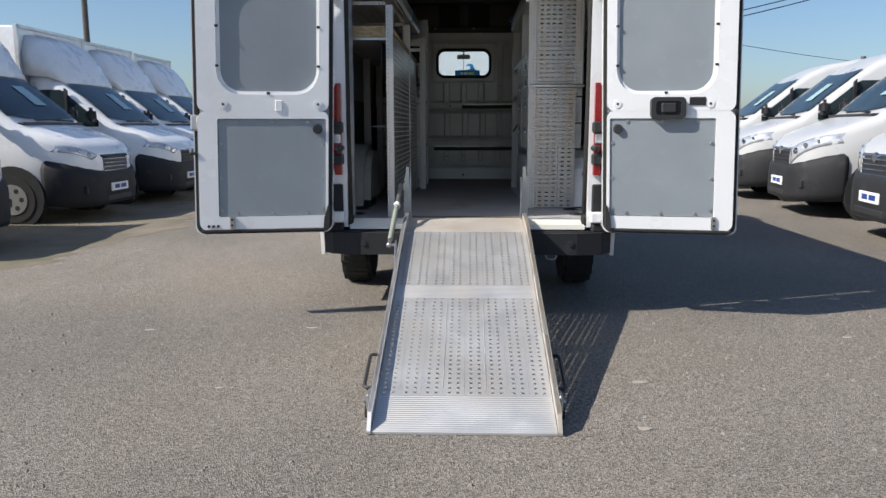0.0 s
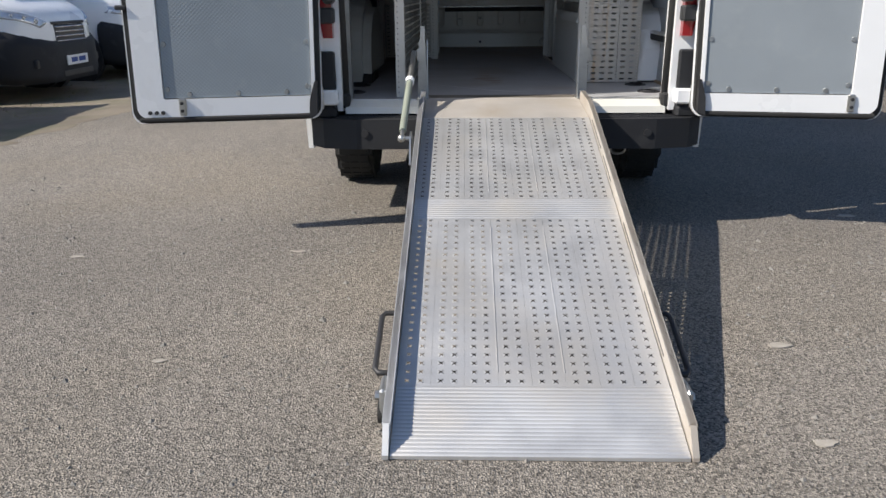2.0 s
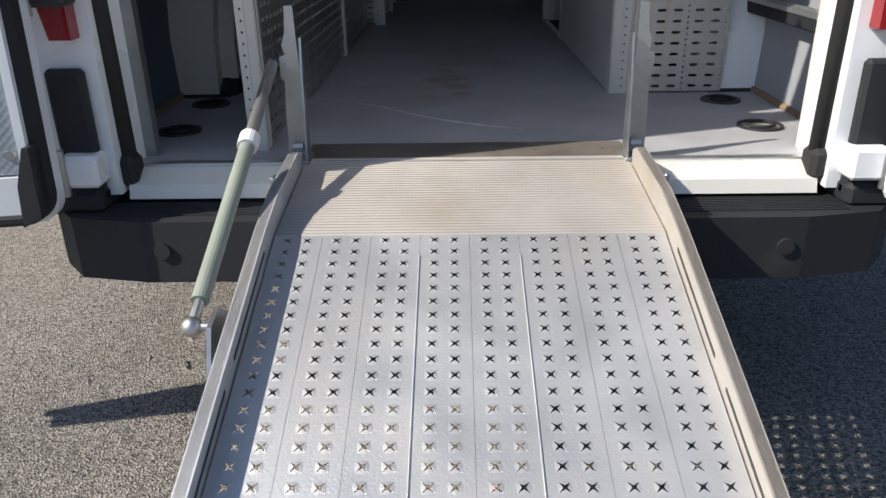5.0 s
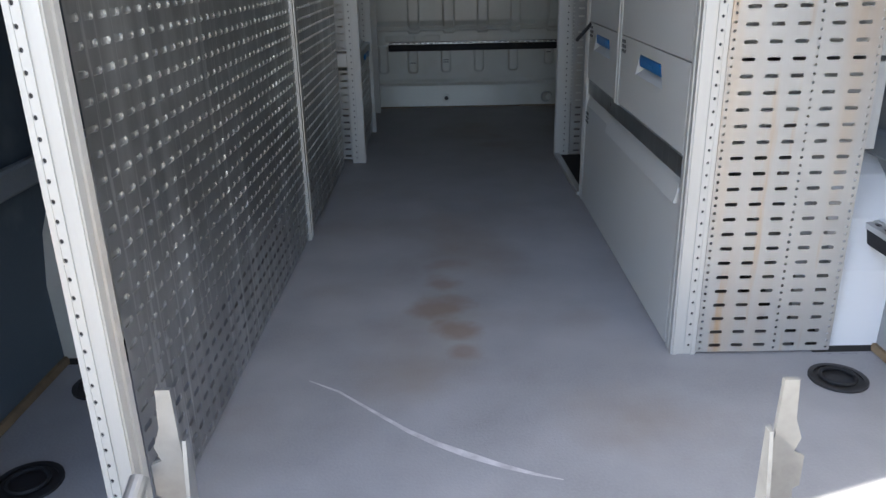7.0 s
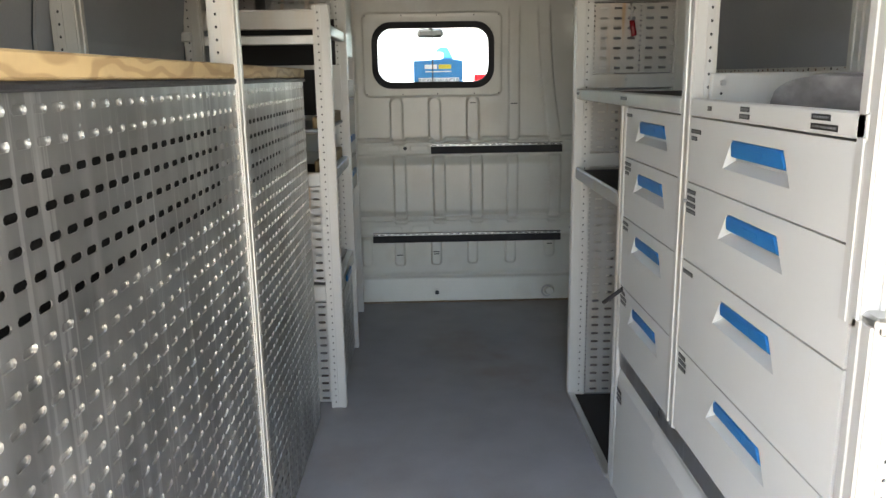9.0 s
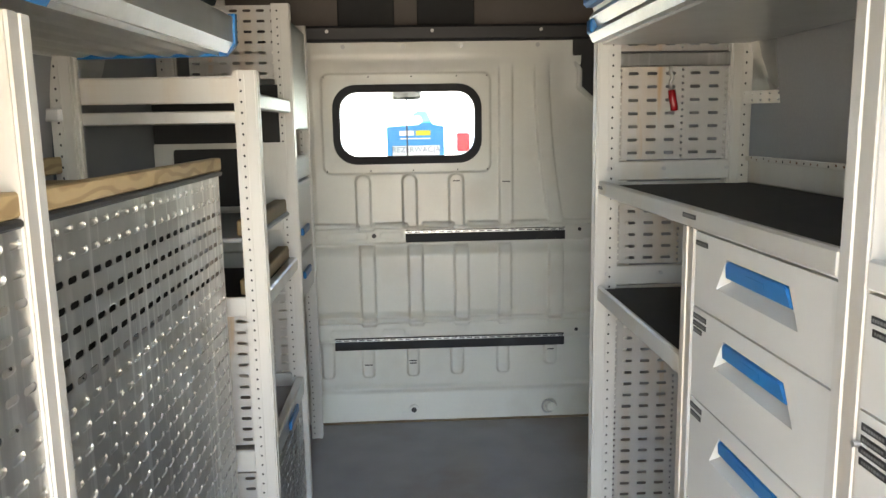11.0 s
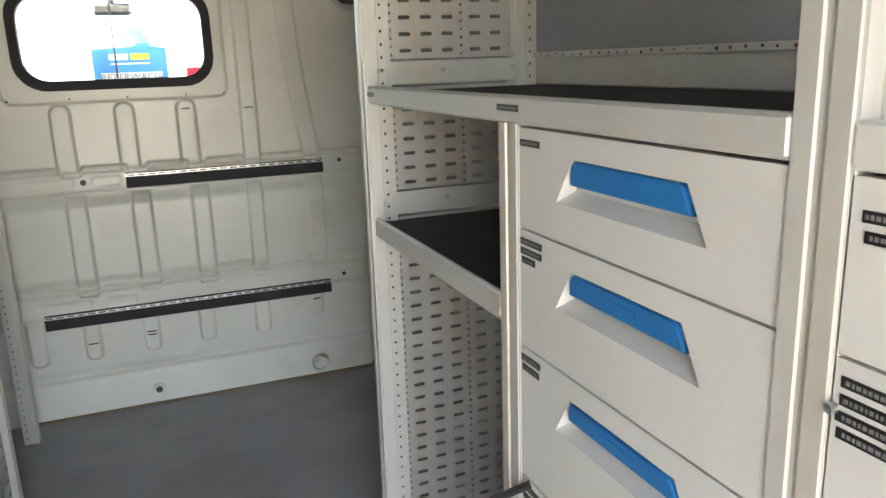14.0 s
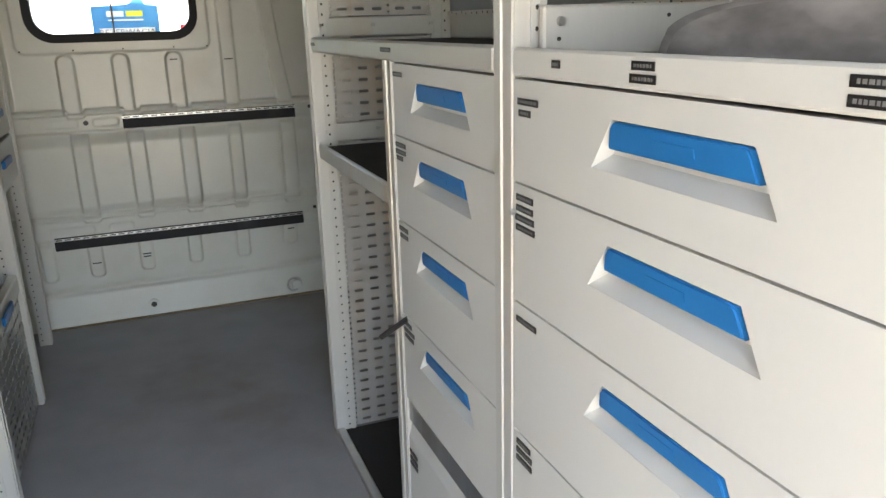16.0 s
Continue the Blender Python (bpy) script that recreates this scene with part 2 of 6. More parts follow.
STEEL = material("steel", (0.45, 0.45, 0.44), 0.35, 0.9, 0.15, 12, 100, 0.05)
BLUE = material("blue_plastic", (0.006, 0.145, 0.40), 0.32, 0, 0.08, 10, 120, 0.03, (0.05, 0.2, 0.5), 0.15, 12)
RED = material("red_lamp_plastic", (0.24, 0.005, 0.008), 0.15, 0, 0.1, 10, 100, 0.02, coat=0.5)


def wood_material(name, pale, dark, scale):
    """Sawn pine: distorted growth bands with darker knots."""
    m = material(name, pale, 0.6, 0, 0.15, 6, 90, 0.12)
    N, L = m.node_tree.nodes, m.node_tree.links
    p = N["Principled BSDF"]
    co = N.new("ShaderNodeTexCoord").outputs["Object"]
    w = N.new("ShaderNodeTexWave")
    w.bands_direction = "Z"
    w.inputs["Scale"].default_value, w.inputs["Distortion"].default_value = scale, 14.0
    w.inputs["Detail"].default_value, w.inputs["Detail Scale"].default_value = 2.0, 1.1
    mp = N.new("ShaderNodeMapping")
    mp.inputs["Scale"].default_value = (1, 0.45, 1)
    L.new(co, mp.inputs[0])
    L.new(mp.outputs[0], w.inputs["Vector"])
    x = N.new("ShaderNodeMix")
    x.data_type = "RGBA"
    x.inputs[7].default_value = (*dark, 1)
    mr = N.new("ShaderNodeMapRange")
    mr.inputs[1].default_value, mr.inputs[2].default_value, mr.inputs[4].default_value = 0.45, 0.8, 0.75
    L.new(w.outputs["Fac"], mr.inputs[0])
    L.new(mr.outputs[0], x.inputs[0])
    L.new(p.inputs["Base Color"].links[0].from_socket, x.inputs[6])
    L.new(x.outputs[2], p.inputs["Base Color"])
    return m


WOOD = wood_material("pine_board", (0.44, 0.32, 0.165), (0.30, 0.20, 0.095), 10.0)
WOOD_DARK = material("weathered_wood", (0.25, 0.18, 0.09), 0.65, 0, 0.3, 5, 60, 0.15, (0.12, 0.08, 0.04), 0.4, 4, stretch=(1, 0.18, 1))
GLASS = glass_material("glass")
TINT = material("dark_vehicle_glass", (0.018, 0.030, 0.034), 0.12, 0, 0.3, 3, 40, 0.0)
TINT.node_tree.nodes["Principled BSDF"].inputs["Specular IOR Level"].default_value = 0.28
CHROME = material("chrome", (0.75, 0.75, 0.76), 0.12, 1, 0.05, 10, 100, 0)
LAMP_CLEAR = material("clear_headlamp", (0.55, 0.57, 0.60), 0.08, 0.5, 0.35, 14, 60, 0.05, coat=0.7)
CONCRETE_LINE = material("sealant", (0.19, 0.135, 0.08), 0.8, 0, 0.3, 25, 120, 0.3)
PAPER = material("white_card", (0.78, 0.78, 0.78), 0.6, 0, 0.04, 8, 90, 0.02)
CARD_BLUE = material("blue_card", (0.02, 0.26, 0.62), 0.5, 0, 0.06, 8, 90, 0.02)
LABEL = material("black_label_tape", (0.015, 0.015, 0.017), 0.35, 0, 0.1, 30, 200, 0.02)
LABEL_TEXT = material("embossed_label_text", (0.14, 0.14, 0.14), 0.5, 0, 0.2, 30, 200, 0.02)
WRAP = material("scuffed_grey_plastic", (0.20, 0.19, 0.195), 0.42, 0, 0.35, 22, 90, 0.15, (0.44, 0.42, 0.43), 0.5, 24, stretch=(1, 0.4, 1))
BARK = material("bark", (0.10, 0.08, 0.06), 0.9, 0, 0.3, 8, 60, 0.3)
CEILING_DARK = material("dark_roof_sheet", (0.03, 0.028, 0.03), 0.6, 0, 0.2, 4, 100, 0.1)
GREEN_PANEL = material("pale_zinc_sheet", (0.40, 0.44, 0.43), 0.4, 0.5, 0.1, 4, 100, 0.05)


# ---- building tools ----
def thing(name, at, label, category, group="", turn=0.0):
    ob = new(name)
    ob.empty_display_size = 0.1
    ob.matrix_world = pose(*at, 0, 0, turn)
    return tagged(ob, label, category, group)


def world_of(ob):
    m = ob.matrix_basis.copy()
    while ob.parent:
        ob = ob.parent
        m = ob.matrix_basis @ m
    return m


def part(name, bm, mat, parent=None, label="", local=False, smooth=False, kind=""):
    """Links a bmesh, modelled in world metres (or in its parent's, if local), as one mesh."""
    bmesh.ops.recalc_face_normals(bm, faces=bm.faces)
    me = bpy.data.meshes.new(name)
    if parent is not None and not local:
        bm.transform(world_of(parent).inverted())
    bm.to_mesh(me)
    bm.free()
    if smooth:
        for f in me.polygons:
            f.use_smooth = True
    me.materials.append(mat)
    ob = new(name, me)
    if parent is not None:
        ob.parent = parent
    if label:
        ob["label"] = label
    if kind:
        ob["kind"] = kind
    return ob


def single(name, bm, mat, label, category, group="", kind="", smooth=False):
    """A thing of one mesh, its origin at the middle of its base."""
    lo = [min(v.co[k] for v in bm.verts) for k in range(3)]
    hi = [max(v.co[k] for v in bm.verts) for k in range(3)]
    at = ((lo[0] + hi[0]) / 2, (lo[1] + hi[1]) / 2, lo[2])
    bm.transform(Matrix.Translation(-Vector(at)))
    ob = part(name, bm, mat, smooth=smooth)
    ob.location = at
    return tagged(ob, label, category, group, kind)


def box(x0, x1, y0, y1, z0, z1, bevel=0.0, bm=None, seg=1):
    own = bm is None or bevel
    b = bmesh.new() if own else bm
    vs = [b.verts.new((x, y, z)) for x in (x0, x1) for y in (y0, y1) for z in (z0, z1)]
    for q in ((0, 1, 3, 2), (4, 6, 7, 5), (0, 4, 5, 1), (2, 3, 7, 6), (0, 2, 6, 4), (1, 5, 7, 3)):
        b.faces.new([vs[i] for i in q])
    if bevel:
        bmesh.ops.bevel(b, geom=b.edges[:], offset=bevel, segments=seg, affect="EDGES", clamp_overlap=True)
        if bm is not None:
            join(bm, b)
            return bm
    return b


def join(bm, other, m=None):
    """Adds other's faces to bm and frees other."""
    if m is not None:
        other.transform(m)
    mp = {v: bm.verts.new(v.co) for v in other.verts}
    for f in other.faces:
        try:
            bm.faces.new([mp[v] for v in f.verts])
        except ValueError:
            pass
    other.free()
    return bm


def tube(a, b, r, seg=14, r2=None, bm=None, caps=True):
    bm = bm or bmesh.new()
    a, b = Vector(a), Vector(b)
    d = (b - a).normalized()
    u = d.orthogonal().normalized()
    w = d.cross(u)
    rings = []
    for c, rr in ((a, r), (b, r if r2 is None else r2)):
        rings.append([bm.verts.new(c + rr * (math.cos(k * math.tau / seg) * u + math.sin(k * math.tau / seg) * w)) for k in range(seg)])
    for k in range(seg):
        bm.faces.new((rings[0][k], rings[0][(k + 1) % seg], rings[1][(k + 1) % seg], rings[1][k]))
    if caps:
        bm.faces.new(rings[0][::-1])
        bm.faces.new(rings[1])
    return bm


def path_tube(pts, r, seg=8, bm=None):
    bm = bm or bmesh.new()
    pts = [Vector(p) for p in pts]
    last = None
    u = (pts[1] - pts[0]).orthogonal().normalized()
    for i, p in enumerate(pts):
        d = (pts[min(i + 1, len(pts) - 1)] - pts[max(i - 1, 0)]).normalized()
        u = (u - d * u.dot(d)).normalized()
        w = d.cross(u)
        ring = [bm.verts.new(p + r * (math.cos(k * math.tau / seg) * u + math.sin(k * math.tau / seg) * w)) for k in range(seg)]
        if last:
            for k in range(seg):
                bm.faces.new((last[k], last[(k + 1) % seg], ring[(k + 1) % seg], ring[k]))
        else:
            bm.faces.new(ring[::-1])
        last = ring
    bm.faces.new(last)
    return bm


def prism(outline, d0, d1, axis="x", bm=None):
    """A 2D outline pushed from d0 to d1 along an axis; the outline holds the two other coordinates in order."""
    bm = bm or bmesh.new()

    def at(p, d):
        return {"x": (d, p[0], p[1]), "y": (p[0], d, p[1]), "z": (p[0], p[1], d)}[axis]

    a = [bm.verts.new(at(p, d0)) for p in outline]
    b = [bm.verts.new(at(p, d1)) for p in outline]
    n = len(outline)
    for i in range(n):
        bm.faces.new((a[i], a[(i + 1) % n], b[(i + 1) % n], b[i]))
    bm.faces.new(a[::-1])
    bm.faces.new(b)
    return bm


def round_rect(x0, x1, z0, z1, r, n=5):
    pts = []
    for cx, cz, a0 in ((x1 - r, z1 - r, 0), (x0 + r, z1 - r, 90), (x0 + r, z0 + r, 180), (x1 - r, z0 + r, 270)):
        for k in range(n + 1):
            a = radians(a0 + 90 * k / n)
            pts.append((cx + r * math.cos(a), cz + r * math.sin(a)))
    return pts


def ring_plate(outer, inner, d0, d1, axis="y", bm=None):
    """A plate with one hole; outer and inner outlines have the same number of points."""
    bm = bm or bmesh.new()

    def at(p, d):
        return {"x": (d, p[0], p[1]), "y": (p[0], d, p[1]), "z": (p[0], p[1], d)}[axis]

    n = len(outer)
    o0, i0 = [bm.verts.new(at(p, d0)) for p in outer], [bm.verts.new(at(p, d0)) for p in inner]
    o1, i1 = [bm.verts.new(at(p, d1)) for p in outer], [bm.verts.new(at(p, d1)) for p in inner]
    for k in range(n):
        j = (k + 1) % n
        bm.faces.new((o0[k], o0[j], i0[j], i0[k]))
        bm.faces.new((o1[k], i1[k], i1[j], o1[j]))
        bm.faces.new((o0[k], o1[k], o1[j], o0[j]))
        bm.faces.new((i0[k], i0[j], i1[j], i1[k]))
    return bm


def perforated(origin, u, v, width, height, pitch_u, pitch_v, slot_u, slot_v, depth, bm=None):
    """A sheet with real slots: origin is a corner, u and v run along it; depth is the vector through the sheet."""
    bm = bm or bmesh.new()
    o, u, v, depth = Vector(origin), Vector(u), Vector(v), Vector(depth)
    nu, nv = max(1, round(width / pitch_u)), max(1, round(height / pitch_v))
    pu, pv = width / nu, height / nv
    grid = [[bm.verts.new(o + u * (i * pu) + v * (j * pv)) for j in range(nv + 1)] for i in range(nu + 1)]
    c = min(slot_u, slot_v) * 0.32
    a, b = slot_u / 2, slot_v / 2
    oct_ = ((-a, -b + c), (-a + c, -b), (a - c, -b), (a, -b + c), (a, b - c), (a - c, b), (-a + c, b), (-a, b - c))
    for i in range(nu):
        for j in range(nv):
            q = (grid[i][j], grid[i + 1][j], grid[i + 1][j + 1], grid[i][j + 1])
            mid = o + u * ((i + 0.5) * pu) + v * ((j + 0.5) * pv)
            h = [bm.verts.new(mid + u * p[0] + v * p[1]) for p in oct_]
            k = [bm.verts.new(mid + u * p[0] + v * p[1] + depth) for p in oct_]
            bm.faces.new((q[0], q[1], h[2], h[1]))
            bm.faces.new((q[1], q[2], h[4], h[3]))
            bm.faces.new((q[2], q[3], h[6], h[5]))
            bm.faces.new((q[3], q[0], h[0], h[7]))
            for e, (s, t) in enumerate(((0, 1), (2, 3), (4, 5), (6, 7))):
                bm.faces.new((q[e], h[t], h[s]))
            for e in range(8):
                f = (e + 1) % 8
                bm.faces.new((h[e], h[f], k[f], k[e]))
    # folded edges
    d = depth.normalized() * 0.012
    for run in ([g[0] for g in grid], [g[-1] for g in grid], grid[0], grid[-1]):
        low = [bm.verts.new(w.co + d) for w in run]
        for i in range(len(run) - 1):
            bm.faces.new((run[i], run[i + 1], low[i + 1], low[i]))
    return bm


def scooped(x, y0, y1, z0, z1, pitch_y, pitch_z):
    """A sheet that faces +x with rows of round-ended slots; all but five rows are backed by a second sheet close behind."""
    bm = bmesh.new()
    ny, nz = round((y1 - y0) / pitch_y), round((z1 - z0) / pitch_z)
    py, pz = (y1 - y0) / ny, (z1 - z0) / nz
    grid = [[bm.verts.new((x, y0 + i * py, z0 + j * pz)) for j in range(nz + 1)] for i in range(ny + 1)]
    a, b, c = 0.0155, 0.0056, 0.0036
    ring = ((-a, -b + c), (-a + c, -b), (a - c, -b), (a, -b + c), (a, b - c), (a - c, b), (-a + c, b), (-a, b - c))
    for i in range(ny):
        for j in range(nz):
            q = (grid[i][j], grid[i + 1][j], grid[i + 1][j + 1], grid[i][j + 1])
            cy, cz = y0 + (i + 0.5) * py, z0 + (j + 0.5) * pz
            is_open = 1.565 < cz < 1.735 or cz < 0.80
            h = [bm.verts.new((x, cy + u, cz + v)) for u, v in ring]
            # the punched rim is turned outwards a little and shines
            k = [bm.verts.new((x + 0.0003, cy + u * 0.94, cz + v * 0.90)) for u, v in ring]
            d = [bm.verts.new((x - (0.0015 if is_open else 0.0028), cy + u * 0.94, cz + v * 0.90)) for u, v in ring]
            for e, (s, t) in enumerate(((1, 2), (3, 4), (5, 6), (7, 0))):
                bm.faces.new((q[e], q[(e + 1) % 4], h[t], h[s]))
                bm.faces.new((q[e], h[s], h[(s - 1) % 8]))
            for e in range(8):
                f = (e + 1) % 8
                bm.faces.new((h[e], h[f], k[f], k[e]))
                bm.faces.new((k[e], k[f], d[f], d[e]))
            if not is_open:
                bm.faces.new(d)
    return bm


def post(name, x, y, z0, z1, parent, w=0.056, d=0.04, holes=True, face=-1, label=""):
    """Upright shelving profile: grooved body with a row of small holes in the face towards -y (face=-1) or +y."""
    out = [(-w / 2, -d / 2), (w / 2, -d / 2), (w / 2, -d * 0.12), (w / 2 - 0.003, -d * 0.10), (w / 2 - 0.003, d * 0.10),
           (w / 2, d * 0.12), (w / 2, d / 2), (-w / 2, d / 2), (-w / 2, d * 0.12), (-w / 2 + 0.003, d * 0.10),
           (-w / 2 + 0.003, -d * 0.10), (-w / 2, -d * 0.12)]
    bm = prism([(x + a, y + b) for a, b in out], z0, z1, "z")
    for e in (-1, 1):
        box(x + e * w * 0.36 - 0.004, x + e * w * 0.36 + 0.004, y + face * (d / 2 + 0.002) - 0.002, y + face * (d / 2 + 0.002) + 0.002, z0, z1, bm=bm)
    ob = part(name, bm, PROFILE, parent, label)
    if holes:
        hx = x + (0.010 if x < 0 else -0.010) * -1
        hb = perforated((hx - 0.009, y + face * (d / 2 + 0.003), z0 + 0.01), (1, 0, 0), (0, 0, 1), 0.018, z1 - z0 - 0.02, 0.018, 0.026, 0.0056, 0.0064, (0, -face * 0.0025, 0))
        part("hole_strip", hb, PROFILE, ob)
        # black strip stands for the shade inside the hollow profile
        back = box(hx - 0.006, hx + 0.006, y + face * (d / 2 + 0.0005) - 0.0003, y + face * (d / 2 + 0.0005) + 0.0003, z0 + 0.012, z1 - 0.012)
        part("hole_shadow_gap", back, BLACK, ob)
    return ob


def label_tape(y, z, length, x, parent, seed, h=0.0085):
    """Embossed tape on a drawer front that faces -x; letters cannot be read, so they are short bars."""
    rnd = random.Random(seed)
    t = part("label_tape", box(x - 0.0012, x, y - length / 2, y + length / 2, z - h / 2, z + h / 2), LABEL, parent)
    bm = bmesh.new()
    p = y - length / 2 + 0.004
    while p < y + length / 2 - 0.005:
        w = rnd.uniform(0.002, 0.0042)
        box(x - 0.0016, x - 0.0011, p, p + w, z - h * 0.20, z + h * 0.20, bm=bm)
        p += w + 0.0016
    part("lettering", bm, LABEL_TEXT, t)


# ---- ground ----
bm = bmesh.new()
xs = [-600, -60, -20, -8, -4.4, -3.2, 0, 8, 20, 60, 600]
ys = [-600, -60, -20, -8, 0, 8, 20, 60, 600]
g = [[bm.verts.new((x, y, -0.10 if x < -4 else 0)) for y in ys] for x in xs]
for i in range(len(xs) - 1):
    for j in range(len(ys) - 1):
        bm.faces.new((g[i][j], g[i + 1][j], g[i + 1][j + 1], g[i][j + 1]))
tagged(part("ground", bm, ASPHALT), "worn grey asphalt yard with pale stone chips", "ground", kind="structure")

# ---- van shell ----
FLOOR = 0.60
BACK = 3.955
tagged(part("floor", box(-0.93, 0.93, 0.06, 4.0, 0.55, FLOOR), FLOOR_GREY), "grey coated plywood van floor with brown stains", "floor", kind="structure")


def side_wall(name, s, mat):
    """Lined wall leaning inwards towards the roof, with ribs of the body showing as shallow steps."""
    sec = [(0.905, 0.55), (0.93, 0.9), (0.93, 1.35), (0.90, 1.9), (0.84, 2.35), (0.78, 2.52), (0.98, 2.52), (1.0, 1.9), (1.01, 1.3), (1.0, 0.55)]
    bm = prism([(s * a, b) for a, b in sec], 0.12, 4.0, "y")
    return tagged(part(name, bm, mat), "van side wall lined with grey panels", "wall", kind="structure")


# left wall takes the lining darkened for shade, right wall the lighter one
wl, wr = side_wall("wall_left", -1, LINING_SHADED), side_wall("wall_right", 1, LINING)
# upper lining panels and the body rib between them
for s, wall in ((-1, wl), (1, wr)):
    for y0, y1 in ((0.5, 1.55), (1.57, 2.555), (2.79, 3.9)):
        out = [(s * 0.922, 1.42), (s * 0.893, 1.9), (s * 0.836, 2.32), (s * 0.830, 2.32), (s * 0.886, 1.9), (s * 0.914, 1.42)]
        part("lining_panel", prism(out, y0, y1, "y"), LINING, wall)
    rib = prism([(s * 0.90, 1.975), (s * 0.845, 2.42), (s * 0.790, 2.42), (s * 0.822, 2.14), (s * 0.842, 2.06), (s * 0.862, 2.01), (s * 0.880, 1.975)], 2.585, 2.785, "y")
    bmesh.ops.bevel(rib, geom=[e for e in rib.edges if abs(e.verts[0].co.y - e.verts[1].co.y) < 1e-5 and all(abs(v.co.x) < 0.885 for v in e.verts)], offset=0.018, segments=3, affect="EDGES", clamp_overlap=True)
    part("body_rib", rib, ALU, wall)
    part("body_strip", box(min(s * 0.905, s * 0.93), max(s * 0.905, s * 0.93), 0.2, 1.4, 1.005, 1.062, 0.006), DOOR_TRIM, wall)
tagged(part("ceiling", prism([(-0.80, 2.50), (-0.5, 2.56), (0.5, 2.56), (0.80, 2.50), (0.85, 2.62), (-0.85, 2.62)], 0.0, 4.0, "y"), CEILING_DARK),
       "dark unlined van roof", "ceiling", kind="structure")
roof_ribs = thing("roof_ribs", (0, 2.0, 2.48), "dark pressed steel ribs under the van roof", "roof rib")
for y in (0.9, 1.7, 2.5, 3.3):
    part("rib", box(-0.78, 0.78, y - 0.04, y + 0.04, 2.47, 2.53, 0.01), CEILING_DARK, roof_ribs)

# bulkhead sheet with the window hole
bulk = part("wall_bulkhead", ring_plate(
    [(x, z) for x, z in round_rect(-0.80, 0.80, FLOOR, 2.25, 0.12, 5)], round_rect(-0.335, 0.257, 1.765, 2.062, 0.085, 5), BACK, BACK + 0.02, "y"), CAB_PAINT)
tagged(bulk, "pressed grey-white steel bulkhead with a small window", "wall", kind="structure")
part("upper_wall", box(-0.86, 0.86, BACK + 0.02, BACK + 0.05, 2.2, 2.56), material("brown_grey_headliner", (0.10, 0.085, 0.075), 0.8, 0, 0.2, 6, 160, 0.2), bulk)
for x0, x1 in ((-0.32, -0.085), (0.01, 0.25)):
    part("foam_strip", box(x0, x1, BACK + 0.004, BACK + 0.021, 2.31, 2.56, 0.004), MAT_BLACK, bulk, "black foam strip")
for x0, x1 in ((-0.95, -0.78), (0.78, 0.95)):
    part("edge_sheet", box(x0, x1, BACK + 0.012, BACK + 0.03, FLOOR, 2.5), CAB_PAINT, bulk)


def smooth(a, b, q):
    """Eases from 0 at a to 1 at b; works on arrays."""
    k = np.clip((q - a) / (b - a), 0.0, 1.0)
    return k * k * (3 - 2 * k)


def band(q, lo, hi, soft):
    return smooth(lo - soft, lo + soft, q) * (1 - smooth(hi - soft, hi + soft, q))


def rounded_field(x, z, x0, x1, z0, z1, r, soft):
    """1 inside a rounded rectangle, 0 outside."""
    qx, qz = np.abs(x - (x0 + x1) / 2) - (x1 - x0) / 2 + r, np.abs(z - (z0 + z1) / 2) - (z1 - z0) / 2 + r
    d = np.hypot(np.maximum(qx, 0), np.maximum(qz, 0)) + np.minimum(np.maximum(qx, qz), 0) - r
    return 1 - smooth(-soft, soft, d)


